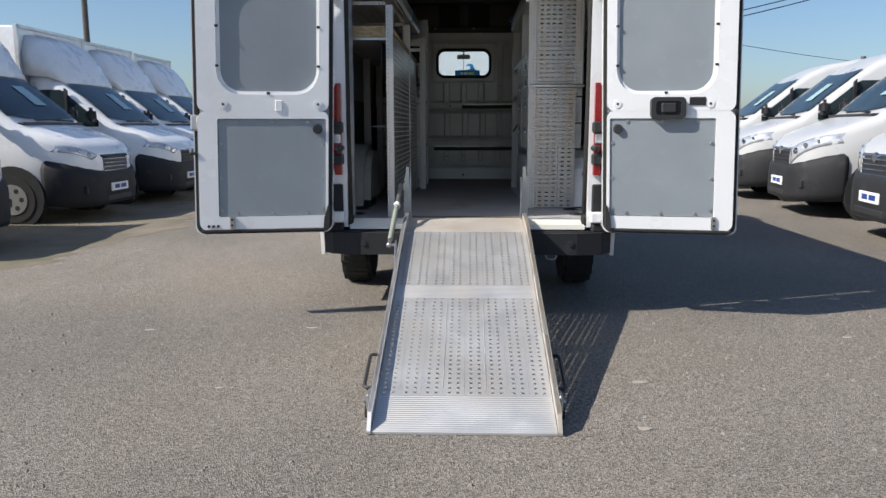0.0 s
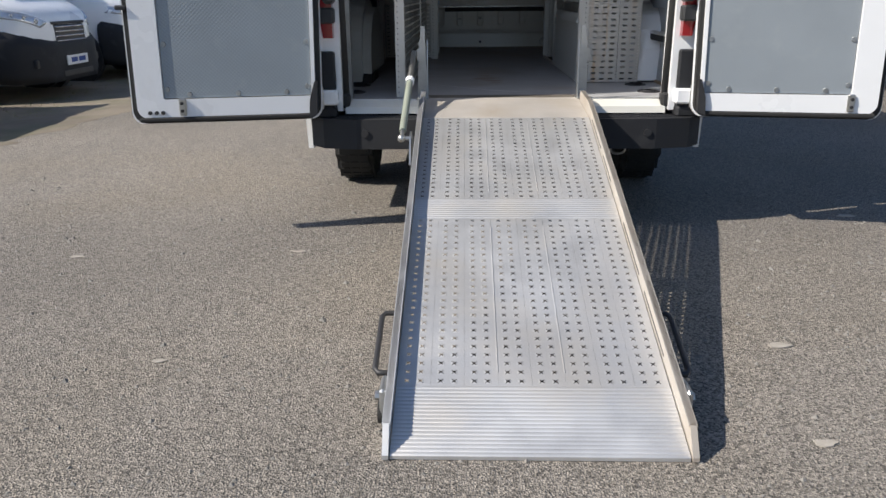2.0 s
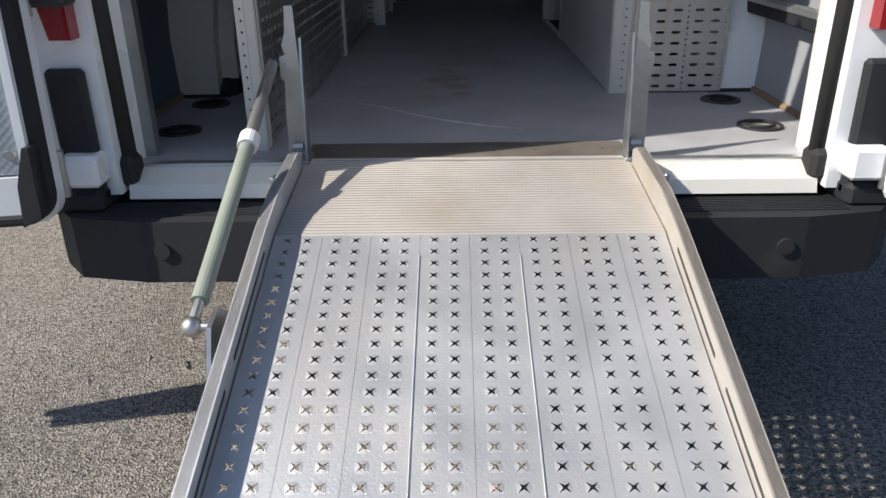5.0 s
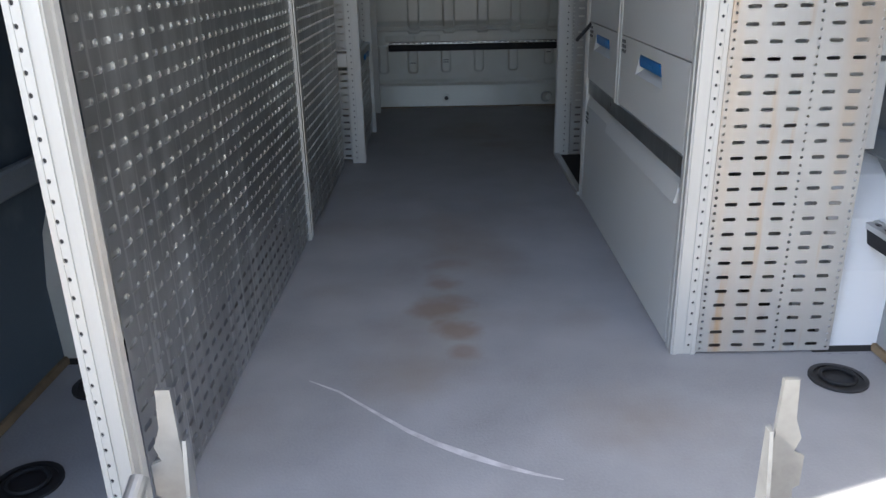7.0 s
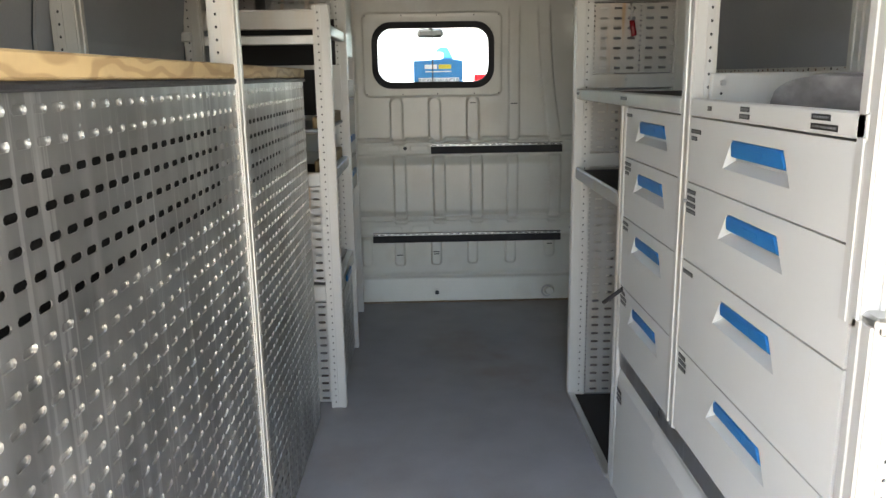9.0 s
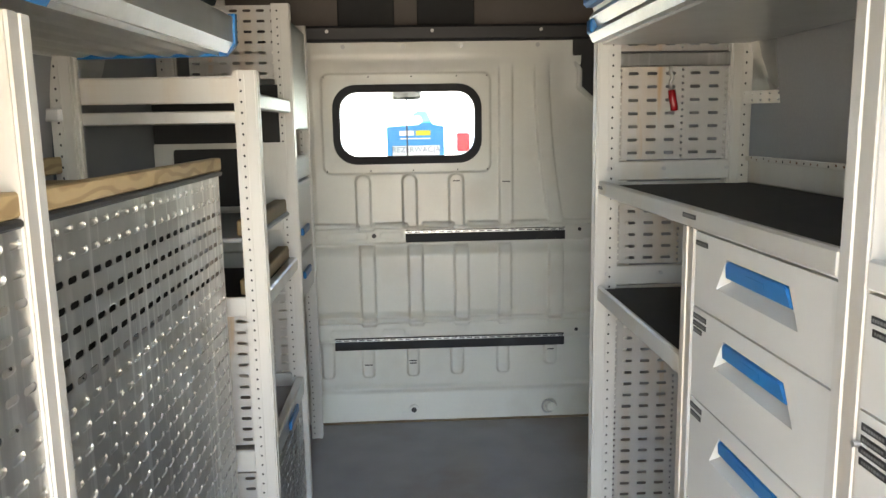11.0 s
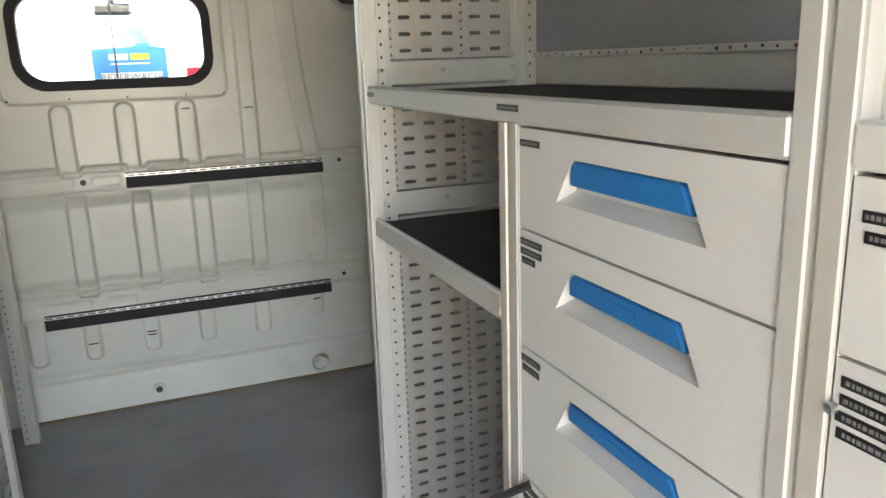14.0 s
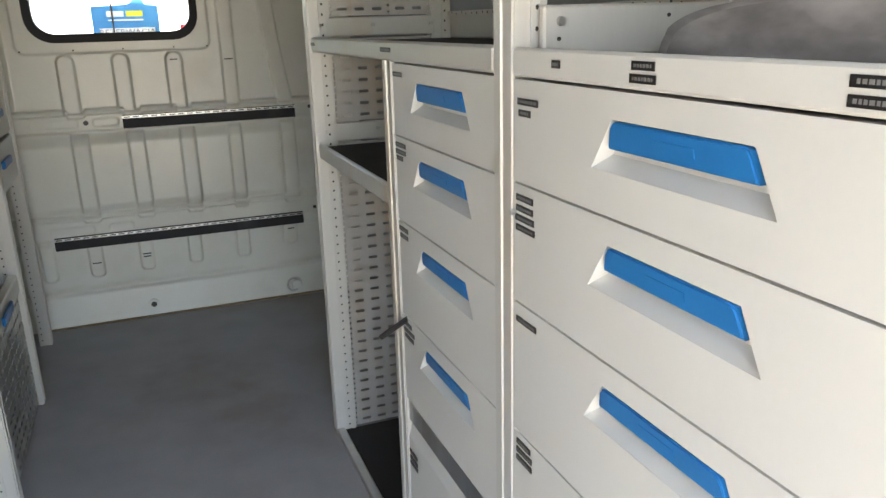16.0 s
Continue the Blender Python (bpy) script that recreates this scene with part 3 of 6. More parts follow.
def bulkhead_relief(x, z):
    """How far the pressed sheet stands out towards the load space."""
    pads = np.zeros_like(x)
    for c in (-0.237, -0.038, 0.163):
        pads = np.maximum(pads, rounded_field(x, z, c - 0.031, c + 0.031, 1.30, 1.702, 0.030, 0.0035))
    pads = np.maximum(pads, band(x, 0.350, 0.406, 0.0035) * (1 - smooth(2.10, 2.17, z)))
    sweep = (2.11 - z) * 0.10 - 0.012 * np.sin((z - 1.5) * 5.0)
    pads = np.maximum(pads, band(x, 0.500 + sweep, 0.563 + sweep, 0.004) * (1 - smooth(2.08, 2.19, z)))
    mid = np.zeros_like(x)
    for a, b in ((-0.258, -0.196), (-0.050, 0.012), (0.150, 0.210), (0.345, 0.398), (0.565, 0.626)):
        mid = np.maximum(mid, band(x, a, b, 0.0038))
    low = np.zeros_like(x)
    for c, e in ((-0.415, 0.805), (-0.237, 0.805), (-0.040, 0.808), (0.157, 0.812), (0.362, 0.812), (0.574, 0.845)):
        low = np.maximum(low, rounded_field(x, z, c - 0.026, c + 0.026, e, 1.2, 0.018, 0.0033))
    up = smooth(1.478, 1.486, z)
    h = 0.002 + up * (0.003 + 0.015 * pads)
    # coved top, the plain edge beside the racking, and the plate round the window
    h += 0.026 * smooth(2.10, 2.205, z) + 0.010 * (1 - smooth(-0.452, -0.432, x)) * up
    h += 0.016 * smooth(0.610, 0.720, x) * smooth(1.92, 2.06, z)
    h += 0.009 * rounded_field(x, z, -0.400, 0.312, 1.708, 2.125, 0.035, 0.004)
    # two flanges with a castellated lip over each
    for zl, pad, zb in ((1.484, np.maximum(mid, 0), 1.405), (1.062, mid, 0.972)):
        zc = zl - 0.013 * pad
        h += 0.016 * band(z, zc - 0.011, zc + 0.009, 0.0035)
        h += 0.009 * band(z, zb, zl - 0.004, 0.006)
        for a, b in ((-0.40, -0.225), (-0.17, -0.075)):
            h -= 0.0035 * rounded_field(x, z, a, b, zb + 0.018, zb + 0.050, 0.012, 0.004)
    # bulging field between the flanges, flatter one under them
    h += (0.020 * smooth(1.066, 1.110, z) * (1 - smooth(1.345, 1.402, z))) + 0.016 * mid * band(z, 1.075, 1.395, 0.012)
    h += 0.008 * smooth(0.74, 0.77, z) * (1 - smooth(0.945, 0.968, z)) + 0.012 * low * (1 - smooth(0.955, 0.968, z))
    h += smooth(0.728, 0.746, 1.474 - z) * (0.014 + (0.735 - np.minimum(z, 0.735)) * 0.13)
    # hand-made sheet: slow dents
    return h + 0.0011 * np.sin(x * 9.1 + z * 4.3) * np.sin(z * 7.7 - x * 3.1)


def pressed_sheet():
    gx, gz = np.linspace(-0.80, 0.78, 396), np.linspace(0.60, 2.25, 413)
    X, Z = np.meshgrid(gx, gz, indexing="ij")
    V = np.stack([X, BACK - bulkhead_relief(X, Z), Z], -1).reshape(-1, 3)
    cx, cz = np.meshgrid((gx[1:] + gx[:-1]) / 2, (gz[1:] + gz[:-1]) / 2, indexing="ij")
    keep = (rounded_field(cx, cz, -0.339, 0.259, 1.765, 2.062, 0.085, 0.0005) < 0.5) & ~((cx > 0.69) & (cz > 2.05)) & ~((cx > 0.735) & (cz > 2.005)) & ~((cx > 0.655) & (cz > 2.185))
    i, j = np.nonzero(keep)
    a = i * len(gz) + j
    F = np.stack([a, a + 1, a + len(gz) + 1, a + len(gz)], -1)
    me = bpy.data.meshes.new("pressed_sheet")
    me.from_pydata(V.tolist(), [], F.tolist())
    me.polygons.foreach_set("use_smooth", [True] * len(me.polygons))
    me.materials.append(CAB_PAINT)
    ob = new("pressed_sheet", me)
    ob.parent = bulk
    return ob


pressed_sheet()
for x in (-0.385, -0.2, -0.02, 0.17, 0.298):
    for z in (1.720, 2.112):
        part("rivet", tube((x, BACK - 0.0155, z), (x, BACK - 0.008, z), 0.0032, 8), BUMPER, bulk)
for x, z, w in ((0.163, 1.672, 0.030), (0.378, 1.665, 0.034), (-0.237, 0.865, 0.034), (-0.040, 0.880, 0.034), (-0.040, 0.868, 0.030), (0.574, 0.915, 0.028)):
    part("ink_mark", box(x - w / 2, x + w / 2, BACK - (0.0235 if z < 1 else 0.0215), BACK - 0.010, z - 0.0022, z + 0.0022), BUMPER, bulk)
# black cable duct at the upper corner
part("corner_duct", prism([(0.66, 2.19), (0.70, 2.13), (0.70, 2.06), (0.745, 2.02), (0.80, 2.02), (0.80, 2.25), (0.66, 2.25)], BACK - 0.03, BACK + 0.001, "y"), BLACK, bulk)
part("duct_edge", path_tube([(0.655, BACK - 0.02, 2.19), (0.690, BACK - 0.02, 2.13), (0.690, BACK - 0.02, 2.055), (0.74, BACK - 0.02, 2.01), (0.80, BACK - 0.02, 2.005)], 0.012, 8), CAB_PAINT, bulk, smooth=True)
for x in (-0.30, -0.05, 0.19, 0.51):
    part("screw", tube((x, BACK - 0.034, 2.233), (x, BACK - 0.02, 2.233), 0.009, 12, 0.011), STEEL, bulk)
part("header_channel", box(-0.80, 0.80, BACK - 0.055, BACK + 0.02, 2.253, 2.315, 0.010), BLACK, bulk)
for x in (-0.36, 0.07, 0.52):
    part("channel_screw", tube((x, BACK - 0.060, 2.292), (x, BACK - 0.052, 2.292), 0.007, 10), STEEL, bulk)
for x, z, r in ((-0.041, 0.654, 0.012), (-0.196, 1.44, 0.010), (0.70, 1.45, 0.008), (0.69, 1.00, 0.008)):
    part("plug_hole", tube((x, BACK - 0.0345 if z < 0.7 else BACK - 0.0165, z), (x, BACK, z), r), BLACK, bulk)
    part("washer", tube((x, BACK - 0.033 if z < 0.7 else BACK - 0.0145, z), (x, BACK, z), r * 1.9), CAB_PAINT, bulk)
part("floor_seam", box(-0.46, 0.78, BACK - 0.045, BACK - 0.028, 0.60, 0.607, 0.002), CONCRETE_LINE, bulk)
lash = thing("lashing_ring", (0.56, BACK - 0.03, 0.63), "steel lashing ring bolted to the bulkhead foot", "ring")
bm = path_tube([(0.56 + 0.026 * math.cos(a * math.tau / 20), BACK - 0.043, 0.655 + 0.03 * math.sin(a * math.tau / 20)) for a in range(21)], 0.0045, 8)
part("ring", bm, STEEL, lash, smooth=True)
part("boss", tube((0.575, BACK - 0.05, 0.655), (0.575, BACK - 0.02, 0.655), 0.02, r2=0.03), CAB_PAINT, lash)

# window with rubber seal and two panes
win = part("window_1", ring_plate(round_rect(-0.354, 0.274, 1.748, 2.080, 0.098, 7), round_rect(-0.325, 0.246, 1.781, 2.049, 0.075, 7), BACK - 0.024, BACK + 0.03, "y"), BUMPER)
tagged(win, "sliding bulkhead window in a black rubber seal", "window", kind="structure")
for x0, x1 in ((-0.335, -0.042), (-0.044, 0.257)):
    pane = part("pane", box(x0, x1, BACK + 0.008, BACK + 0.012, 1.77, 2.06), GLASS, win)
    pane.visible_shadow = False
part("pane_edge", box(-0.046, -0.040, BACK + 0.004, BACK + 0.015, 1.782, 2.047), BLACK, win)

# slotted load rails on the bulkhead
for x0, x1, z in ((-0.060, 0.634, 1.436), (-0.381, 0.634, 0.960)):
    rail = thing("load_rail", ((x0 + x1) / 2, BACK - 0.012, z - 0.025), "dark slotted aluminium load rail on the bulkhead", "rail", "bulkhead rails")
    part("rail_body", box(x0, x1, BACK - 0.026, BACK - 0.010, z - 0.026, z + 0.026, 0.002), BUMPER, rail)
    bm = perforated((x0, BACK - 0.028, z + 0.014), (1, 0, 0), (0, 0, 1), x1 - x0, 0.010, 0.034, 0.010, 0.024, 0.0045, (0, 0.004, -0.001))
    part("slotted_lip", bm, ALU, rail)

# wheel arches inside the load space
for s in (-1, 1):
    prof = []
    for k in range(13):
        a = radians(180 * k / 12)
        prof.append((1.22 - 0.42 * math.cos(a), 0.60 + 0.47 * math.sin(a) ** 0.7))
    bm = prism(prof, s * 0.735, s * 0.93, "x")
    bmesh.ops.bevel(bm, geom=[e for e in bm.edges if all(abs(abs(v.co.x) - 0.735) < 1e-4 for v in e.verts)], offset=0.05, segments=4, affect="EDGES", clamp_overlap=True)
    # right arch takes the whiter paint, left arch the greyer one
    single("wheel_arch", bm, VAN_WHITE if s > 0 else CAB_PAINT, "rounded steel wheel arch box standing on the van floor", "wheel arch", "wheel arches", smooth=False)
    out = [(s * 0.895, 0.602), (s * 0.902, 0.615), (s * 0.93, 0.615), (s * 0.93, 0.602)]
    single("floor_sealant", prism(out, 0.2, 0.80, "y"), CONCRETE_LINE, "crumbling brown sealant along the floor edge", "sealant", "sealant strips")

# sunk lashing cups in the floor
for i, (x, y) in enumerate(((0.765, 0.673), (-0.782, 0.694), (-0.771, 0.370), (0.767, 0.359))):
    cup = thing("lashing_cup", (x, y, FLOOR), "round sunk lashing cup with a steel ring in the floor", "lashing cup", "floor cups")
    circ = [(math.cos(a * math.tau / 24), math.sin(a * math.tau / 24)) for a in range(24)]
    part("rim", ring_plate([(x + 0.058 * c, y + 0.058 * s) for c, s in circ], [(x + 0.048 * c, y + 0.048 * s) for c, s in circ], FLOOR + 0.0005, FLOOR + 0.006, "z"), BLACK, cup)
    part("bowl", tube((x, y, FLOOR + 0.0005), (x, y, FLOOR + 0.0025), 0.048, 24), ALU_DUSTY if i == 3 else BLACK, cup)
    bm = path_tube([(x + 0.034 * math.cos(a * math.tau / 18), y + 0.034 * math.sin(a * math.tau / 18), FLOOR + 0.0075) for a in range(19)], 0.0045, 6)
    part("ring", bm, BUMPER, cup, smooth=True)

# dark slotted rail on the right wall near the doors
rail = thing("wall_rail", (0.90, 0.6, 0.84), "dark slotted load rail on the side wall", "rail")
part("rail_body", box(0.868, 0.905, 0.20, 0.88, 0.835, 0.880, 0.004), BUMPER, rail)
part("slotted_lip", perforated((0.866, 0.20, 0.881), (0, 1, 0), (0.9, 0, 0.2), 0.68, 0.03, 0.034, 0.03, 0.024, 0.010, (0.0, 0, -0.004)), ALU, rail)

# ---- van outside ----
van = thing("cargo_van", (0, 2.0, 0), "white high-roof cargo van with open rear doors", "van")
for s in (-1, 1):
    part("rear_pillar", prism([(s * 0.775, 0.56), (s * 0.86, 0.56), (s * 0.99, 0.60), (s * 0.99, 1.5), (s * 0.93, 2.2), (s * 0.85, 2.62), (s * 0.70, 2.62), (s * 0.775, 2.2)], -0.02, 0.14, "y"), VAN_WHITE, van)
    part("pillar_flange", prism([(s * (0.748 if s < 0 else 0.782), 0.60), (s * 0.80, 0.60), (s * 0.80, 2.4), (s * (0.748 if s < 0 else 0.782), 2.4)], 0.14, 0.17, "y"), ZINC if s < 0 else CAB_PAINT, van)
    seal = path_tube([(s * 0.767, 0.03, 0.60), (s * 0.772, 0.02, 1.3), (s * 0.772, 0.02, 2.2), (s * 0.70, 0.02, 2.36), (0, 0.02, 2.38)], 0.020, 8)
    part("door_seal", seal, RUBBER, van, smooth=True)
    part("seal_foot", box(s * 0.775 - 0.03, s * 0.775 + 0.03, -0.005, 0.06, 0.57, 0.64, 0.012), RUBBER, van)
    part("outer_side", prism([(s * 0.985, 0.35), (s * 1.02, 1.3), (s * 0.99, 1.9), (s * 0.90, 2.55), (s * 0.86, 2.55), (s * 0.96, 1.9), (s * 0.99, 1.3), (s * 0.96, 0.35)], 0.14, 5.6, "y"), VAN_WHITE, van)
    lamp = part("tail_lamp", prism([(s * 0.800, 0.90), (s * 0.845, 0.90), (s * 0.862, 1.0), (s * 0.862, 1.40), (s * 0.83, 1.475), (s * 0.800, 1.475)], -0.06, -0.018, "y"), RED, van, "red upright tail lamp")
    part("lens_band", box(min(s * 0.805, s * 0.855), max(s * 0.805, s * 0.855), -0.064, -0.058, 1.10, 1.16, 0.003), LAMP_CLEAR, lamp)
    for z in (0.63, 1.0, 1.20, 2.02):
        hg = part("hinge", box(min(s * 0.79, s * 0.87), max(s * 0.79, s * 0.87), -0.085, -0.02, z - 0.035, z + 0.035, 0.008), VAN_WHITE if z != 1.0 and z != 1.2 else BLACK, van)
        part("hinge_pin", tube((s * 0.865, -0.085, z - 0.05), (s * 0.865, -0.085, z + 0.05), 0.012), STEEL, hg)
    part("door_stop", box(min(s * 0.785, s * 0.83), max(s * 0.785, s * 0.83), -0.12, -0.02, 1.05, 1.09, 0.012), BLACK, van)
    part("lower_pillar_trim", box(min(s * 0.80, s * 0.88), max(s * 0.80, s * 0.88), -0.05, -0.021, 0.55, 0.84, 0.008), BUMPER, van)
part("roof", prism([(-0.92, 2.54), (-0.6, 2.63), (0.6, 2.63), (0.92, 2.54), (0.92, 2.60), (0.6, 2.68), (-0.6, 2.68), (-0.92, 2.60)], -0.02, 4.6, "y"), VAN_WHITE, van)
part("rear_header", box(-0.80, 0.80, -0.02, 0.14, 2.38, 2.62, 0.02), VAN_WHITE, van)
part("sill", prism([(-0.01, 0.545), (0.055, 0.545), (0.058, 0.602), (0.045, 0.602), (0.0, 0.575)], -0.765, 0.765, "x"), CAB_PAINT, van, "white painted door sill")
part("sill_edge_strip", box(-0.76, 0.76, 0.058, 0.085, 0.600, 0.606, 0.001), ALU, van)
part("underbody", box(-0.95, 0.95, 0.15, 5.4, 0.42, 0.545), BLACK, van)
bumper = part("bumper", prism([(-0.86, -0.10), (-0.70, -0.13), (0.70, -0.13), (0.86, -0.10), (0.93, -0.02), (0.95, 0.14), (-0.95, 0.14), (-0.93, -0.02)], 0.395, 0.535, "z"), BUMPER, van, "dark grey plastic rear bumper")
for k in range(8):
    part("step_groove", box(-0.80, 0.80, -0.092 + k * 0.011, -0.087 + k * 0.011, 0.534, 0.538), BUMPER, bumper)
for s in (-1, 1):
    part("parking_sensor", tube((s * 0.66, -0.137, 0.47), (s * 0.66, -0.12, 0.47), 0.018), BLACK, bumper)
    part("bumper_corner", box(min(s * 0.80, s * 0.96), max(s * 0.80, s * 0.96), -0.07, 0.16, 0.53, 0.585, 0.012), BUMPER, bumper)
for s in (-1, 1):
    wheel = part("wheel", tube((s * 0.73, 1.02, 0.345), (s * 0.955, 1.02, 0.345), 0.30, 28), RUBBER, van, smooth=False)
    bm = tube((s * 0.735, 1.02, 0.345), (s * 0.95, 1.02, 0.345), 0.345, 36)
    bmesh.ops.bevel(bm, geom=[e for e in bm.edges if len(e.link_faces) == 2 and any(len(f.verts) > 6 for f in e.link_faces)], offset=0.03, segments=3, affect="EDGES")
    part("tyre", bm, RUBBER, wheel)
    bm = bmesh.new()
    for k in range(40):
        a = math.tau * k / 40
        for e in (-0.06, 0.0, 0.06):
            q = box(-0.022, 0.022, -0.012, 0.012, 0, 0.006)
            join(bm, q, Matrix.Translation((s * 0.842 + e, 1.02, 0.345)) @ Matrix.Rotation(a, 4, "X") @ Matrix.Translation((0, 0, 0.343)))
    part("tread", bm, RUBBER, wheel, kind="stuff")
part("tow_eye", path_tube([(0.55 + 0.035 * math.cos(a * math.tau / 14), -0.02, 0.37 + 0.02 * math.sin(a * math.tau / 14)) for a in range(15)], 0.006, 6), STEEL, van)


def rear_door(s, y_hinge, y_free, hinge_x, free_x):
    """An open rear door seen from its inner side: pressed white frame, grey window board and lower trim board."""
    z0, z1, w = 0.52, 2.42, 0.86
    d = part("rear_door", bmesh.new(), VAN_WHITE, van, "white rear door swung fully open")

    def put(name, bm, mat, label="", parent=d, smooth=False):
        # built flat with x from hinge (0) to free edge (w), y towards the viewer negative
        m = Matrix((((free_x - hinge_x) / w, 0, 0, hinge_x), ((y_free - y_hinge) / w, 1, 0, y_hinge), (0, 0, 0.967, 0.04), (0, 0, 0, 1)))
        lean = Matrix(((1, 0, -0.028 * s, 0.028 * s * 1.2), (0, 1, 0, 0), (0, 0, 1, 0), (0, 0, 0, 1)))
        bm.transform(lean @ m)
        return part(name, bm, mat, parent, label, smooth=smooth)

    put("outer_skin", prism(round_rect(-0.01, w + 0.03, z0, z1 + 0.02, 0.05, 5), 0.03, 0.055, "y"), VAN_WHITE)
    put("edge_seal", ring_plate(round_rect(-0.008, w + 0.012, z0 + 0.005, z1 + 0.012, 0.06, 5), round_rect(0.012, w - 0.012, z0 + 0.035, z1 - 0.02, 0.06, 5), 0.0, 0.03, "y"), RUBBER)
    wx0, wx1, wz0, wz1 = 0.075, w - 0.135, 1.405, 2.12
    # frame in two pieces: round the window and round the lower board
    put("upper_frame", ring_plate(round_rect(0.012, w - 0.012, 1.30, z1 - 0.02, 0.05, 6), round_rect(wx0, wx1, wz0, wz1, 0.15, 6), -0.012, 0.03, "y"), VAN_WHITE)
    put("upper_bevel", ring_plate(round_rect(wx0, wx1, wz0, wz1, 0.15, 6), round_rect(wx0 + 0.02, wx1 - 0.02, wz0 + 0.02, wz1 - 0.02, 0.135, 6), 0.005, 0.03, "y"), VAN_WHITE)
    put("lower_frame", ring_plate(round_rect(0.012, w - 0.012, z0 + 0.03, 1.302, 0.05, 6), round_rect(0.03, w - 0.135, 0.635, 1.255, 0.012, 6), -0.012, 0.03, "y"), VAN_WHITE)
    put("window_board", prism(round_rect(wx0 + 0.012, wx1 - 0.012, wz0 + 0.012, wz1 - 0.012, 0.14, 7), 0.008, 0.014, "y"), DOOR_TRIM, "smooth grey board over the door window")
    put("trim_board", prism(round_rect(0.034, w - 0.139, 0.639, 1.251, 0.01, 2), -0.004, 0.006, "y"), DOOR_TRIM_PRESSED if s < 0 else DOOR_TRIM, "textured grey board on the lower door")
    for x, z in ((wx0 + 0.004, 1.82), (wx1 - 0.004, 1.82), (wx0 + 0.004, 1.58), (wx1 - 0.004, 1.58), ((wx0 + wx1) / 2, wz0 + 0.008)):
        put("clip", box(x - 0.011, x + 0.011, -0.016, -0.004, z - 0.008, z + 0.008, 0.004), BLACK)
    lx0, lx1 = 0.05, w - 0.155
    for x, z in [(lx0, 0.68), (lx0, 0.88), (lx0, 1.10), (lx1, 0.68), (lx1, 0.88), (lx1, 1.10), (lx0 + 0.1, 0.655), ((lx0 + lx1) / 2, 0.655), (lx1 - 0.1, 0.655),
                 (lx0 + 0.1, 1.235), ((lx0 + lx1) / 2, 1.235), (lx1 - 0.1, 1.235)]:
        put("screw", tube((x, -0.008, z), (x, -0.003, z), 0.011, 10, 0.013), ZINC)
    put("knob", tube((lx0 + 0.035, -0.024, 1.19), (lx0 + 0.035, -0.004, 1.19), 0.026, 16, 0.032), BLACK)
    for x in (lx0 + 0.03, lx1 - 0.02):
        put("grommet", tube((x, -0.016, 1.345), (x, -0.011, 1.345), 0.026, 16), VAN_WHITE)
        put("grommet_hole", tube((x, -0.018, 1.345), (x, -0.015, 1.345), 0.008, 10), BLACK)
    put("striker_pad", box(w * 0.36, w * 0.36 + 0.045, -0.018, -0.011, 1.30, 1.37, 0.006), VAN_WHITE)
    for x in (w * 0.72,) if s < 0 else (w * 0.82,):
        lp = put("latch_plate", box(x, x + 0.035, -0.024, -0.011, 0.56, 0.64, 0.006), ALU_DARK)
        for dz in (0.0, 0.035):
            put("bolt", tube((x + 0.018, -0.028, 0.582 + dz), (x + 0.018, -0.023, 0.582 + dz), 0.008, 10), BLACK, parent=lp)
    put("corner_bumper", prism([(0.0, 0.55), (0.04, 0.53), (0.035, 0.62), (0.012, 0.70), (0.0, 0.70)], -0.03, 0.0, "y"), BLACK)
    put("drain_seal", box(0.03, w - 0.02, -0.02, 0.02, z0 + 0.012, z0 + 0.034, 0.006), RUBBER)
    if s < 0:
        put("striker", box(w - 0.015, w + 0.035, -0.01, 0.025, 1.18, 1.28, 0.01), ALU)
        put("lock_pin", box(w - 0.01, w + 0.04, -0.02, 0.0, 1.03, 1.05, 0.006), BLACK)
        for k in range(3):
            put("latch_hole", tube((w - 0.13 + 0.03 * k, -0.018, 0.575), (w - 0.13 + 0.03 * k, -0.011, 0.575), 0.009, 10), BLACK)
    else:
        h = put("inner_handle", ring_plate(round_rect(0.295, 0.52, 1.25, 1.385, 0.03, 4), round_rect(0.325, 0.49, 1.275, 1.36, 0.02, 4), -0.05, -0.012, "y"), BLACK, "black plastic inner door handle")
        put("handle_back", box(0.32, 0.495, -0.03, -0.013, 1.27, 1.365), BLACK, parent=h)
        put("lever", box(0.36, 0.46, -0.055, -0.03, 1.285, 1.35, 0.01), BLACK, parent=h)
        put("lock_cover", box(0.55, 0.655, -0.02, -0.011, 1.335, 1.385, 0.006), BUMPER)
        put("edge_lever", box(w - 0.03, w + 0.0, -0.03, -0.01, 1.28, 1.31, 0.006), BLACK)
    return d


rear_door(-1, -0.165, -0.31, -0.848, -1.640)
rear_door(1, -0.145, -0.27, 0.850, 1.610)

# ---- loading ramp ----
RX = -0.008
FLAP = material("dirty_steel_flap", (0.15, 0.13, 0.11), 0.6, 0.35, 0.25, 9, 160, 0.2, (0.34, 0.30, 0.26), 0.3, 6)
RW = 0.368
RAMP = thing("loading_ramp", (RX, -2.07, 0), "aluminium loading ramp with punched tread folded down to the asphalt", "ramp")
P_FOOT, P_LOW, P_MID0, P_MID1, P_TOP, P_HINGE = (-2.07, 0.012), (-1.845, 0.083), (-1.064, 0.328), (-0.940, 0.367), (-0.285, 0.566), (0.085, 0.607)


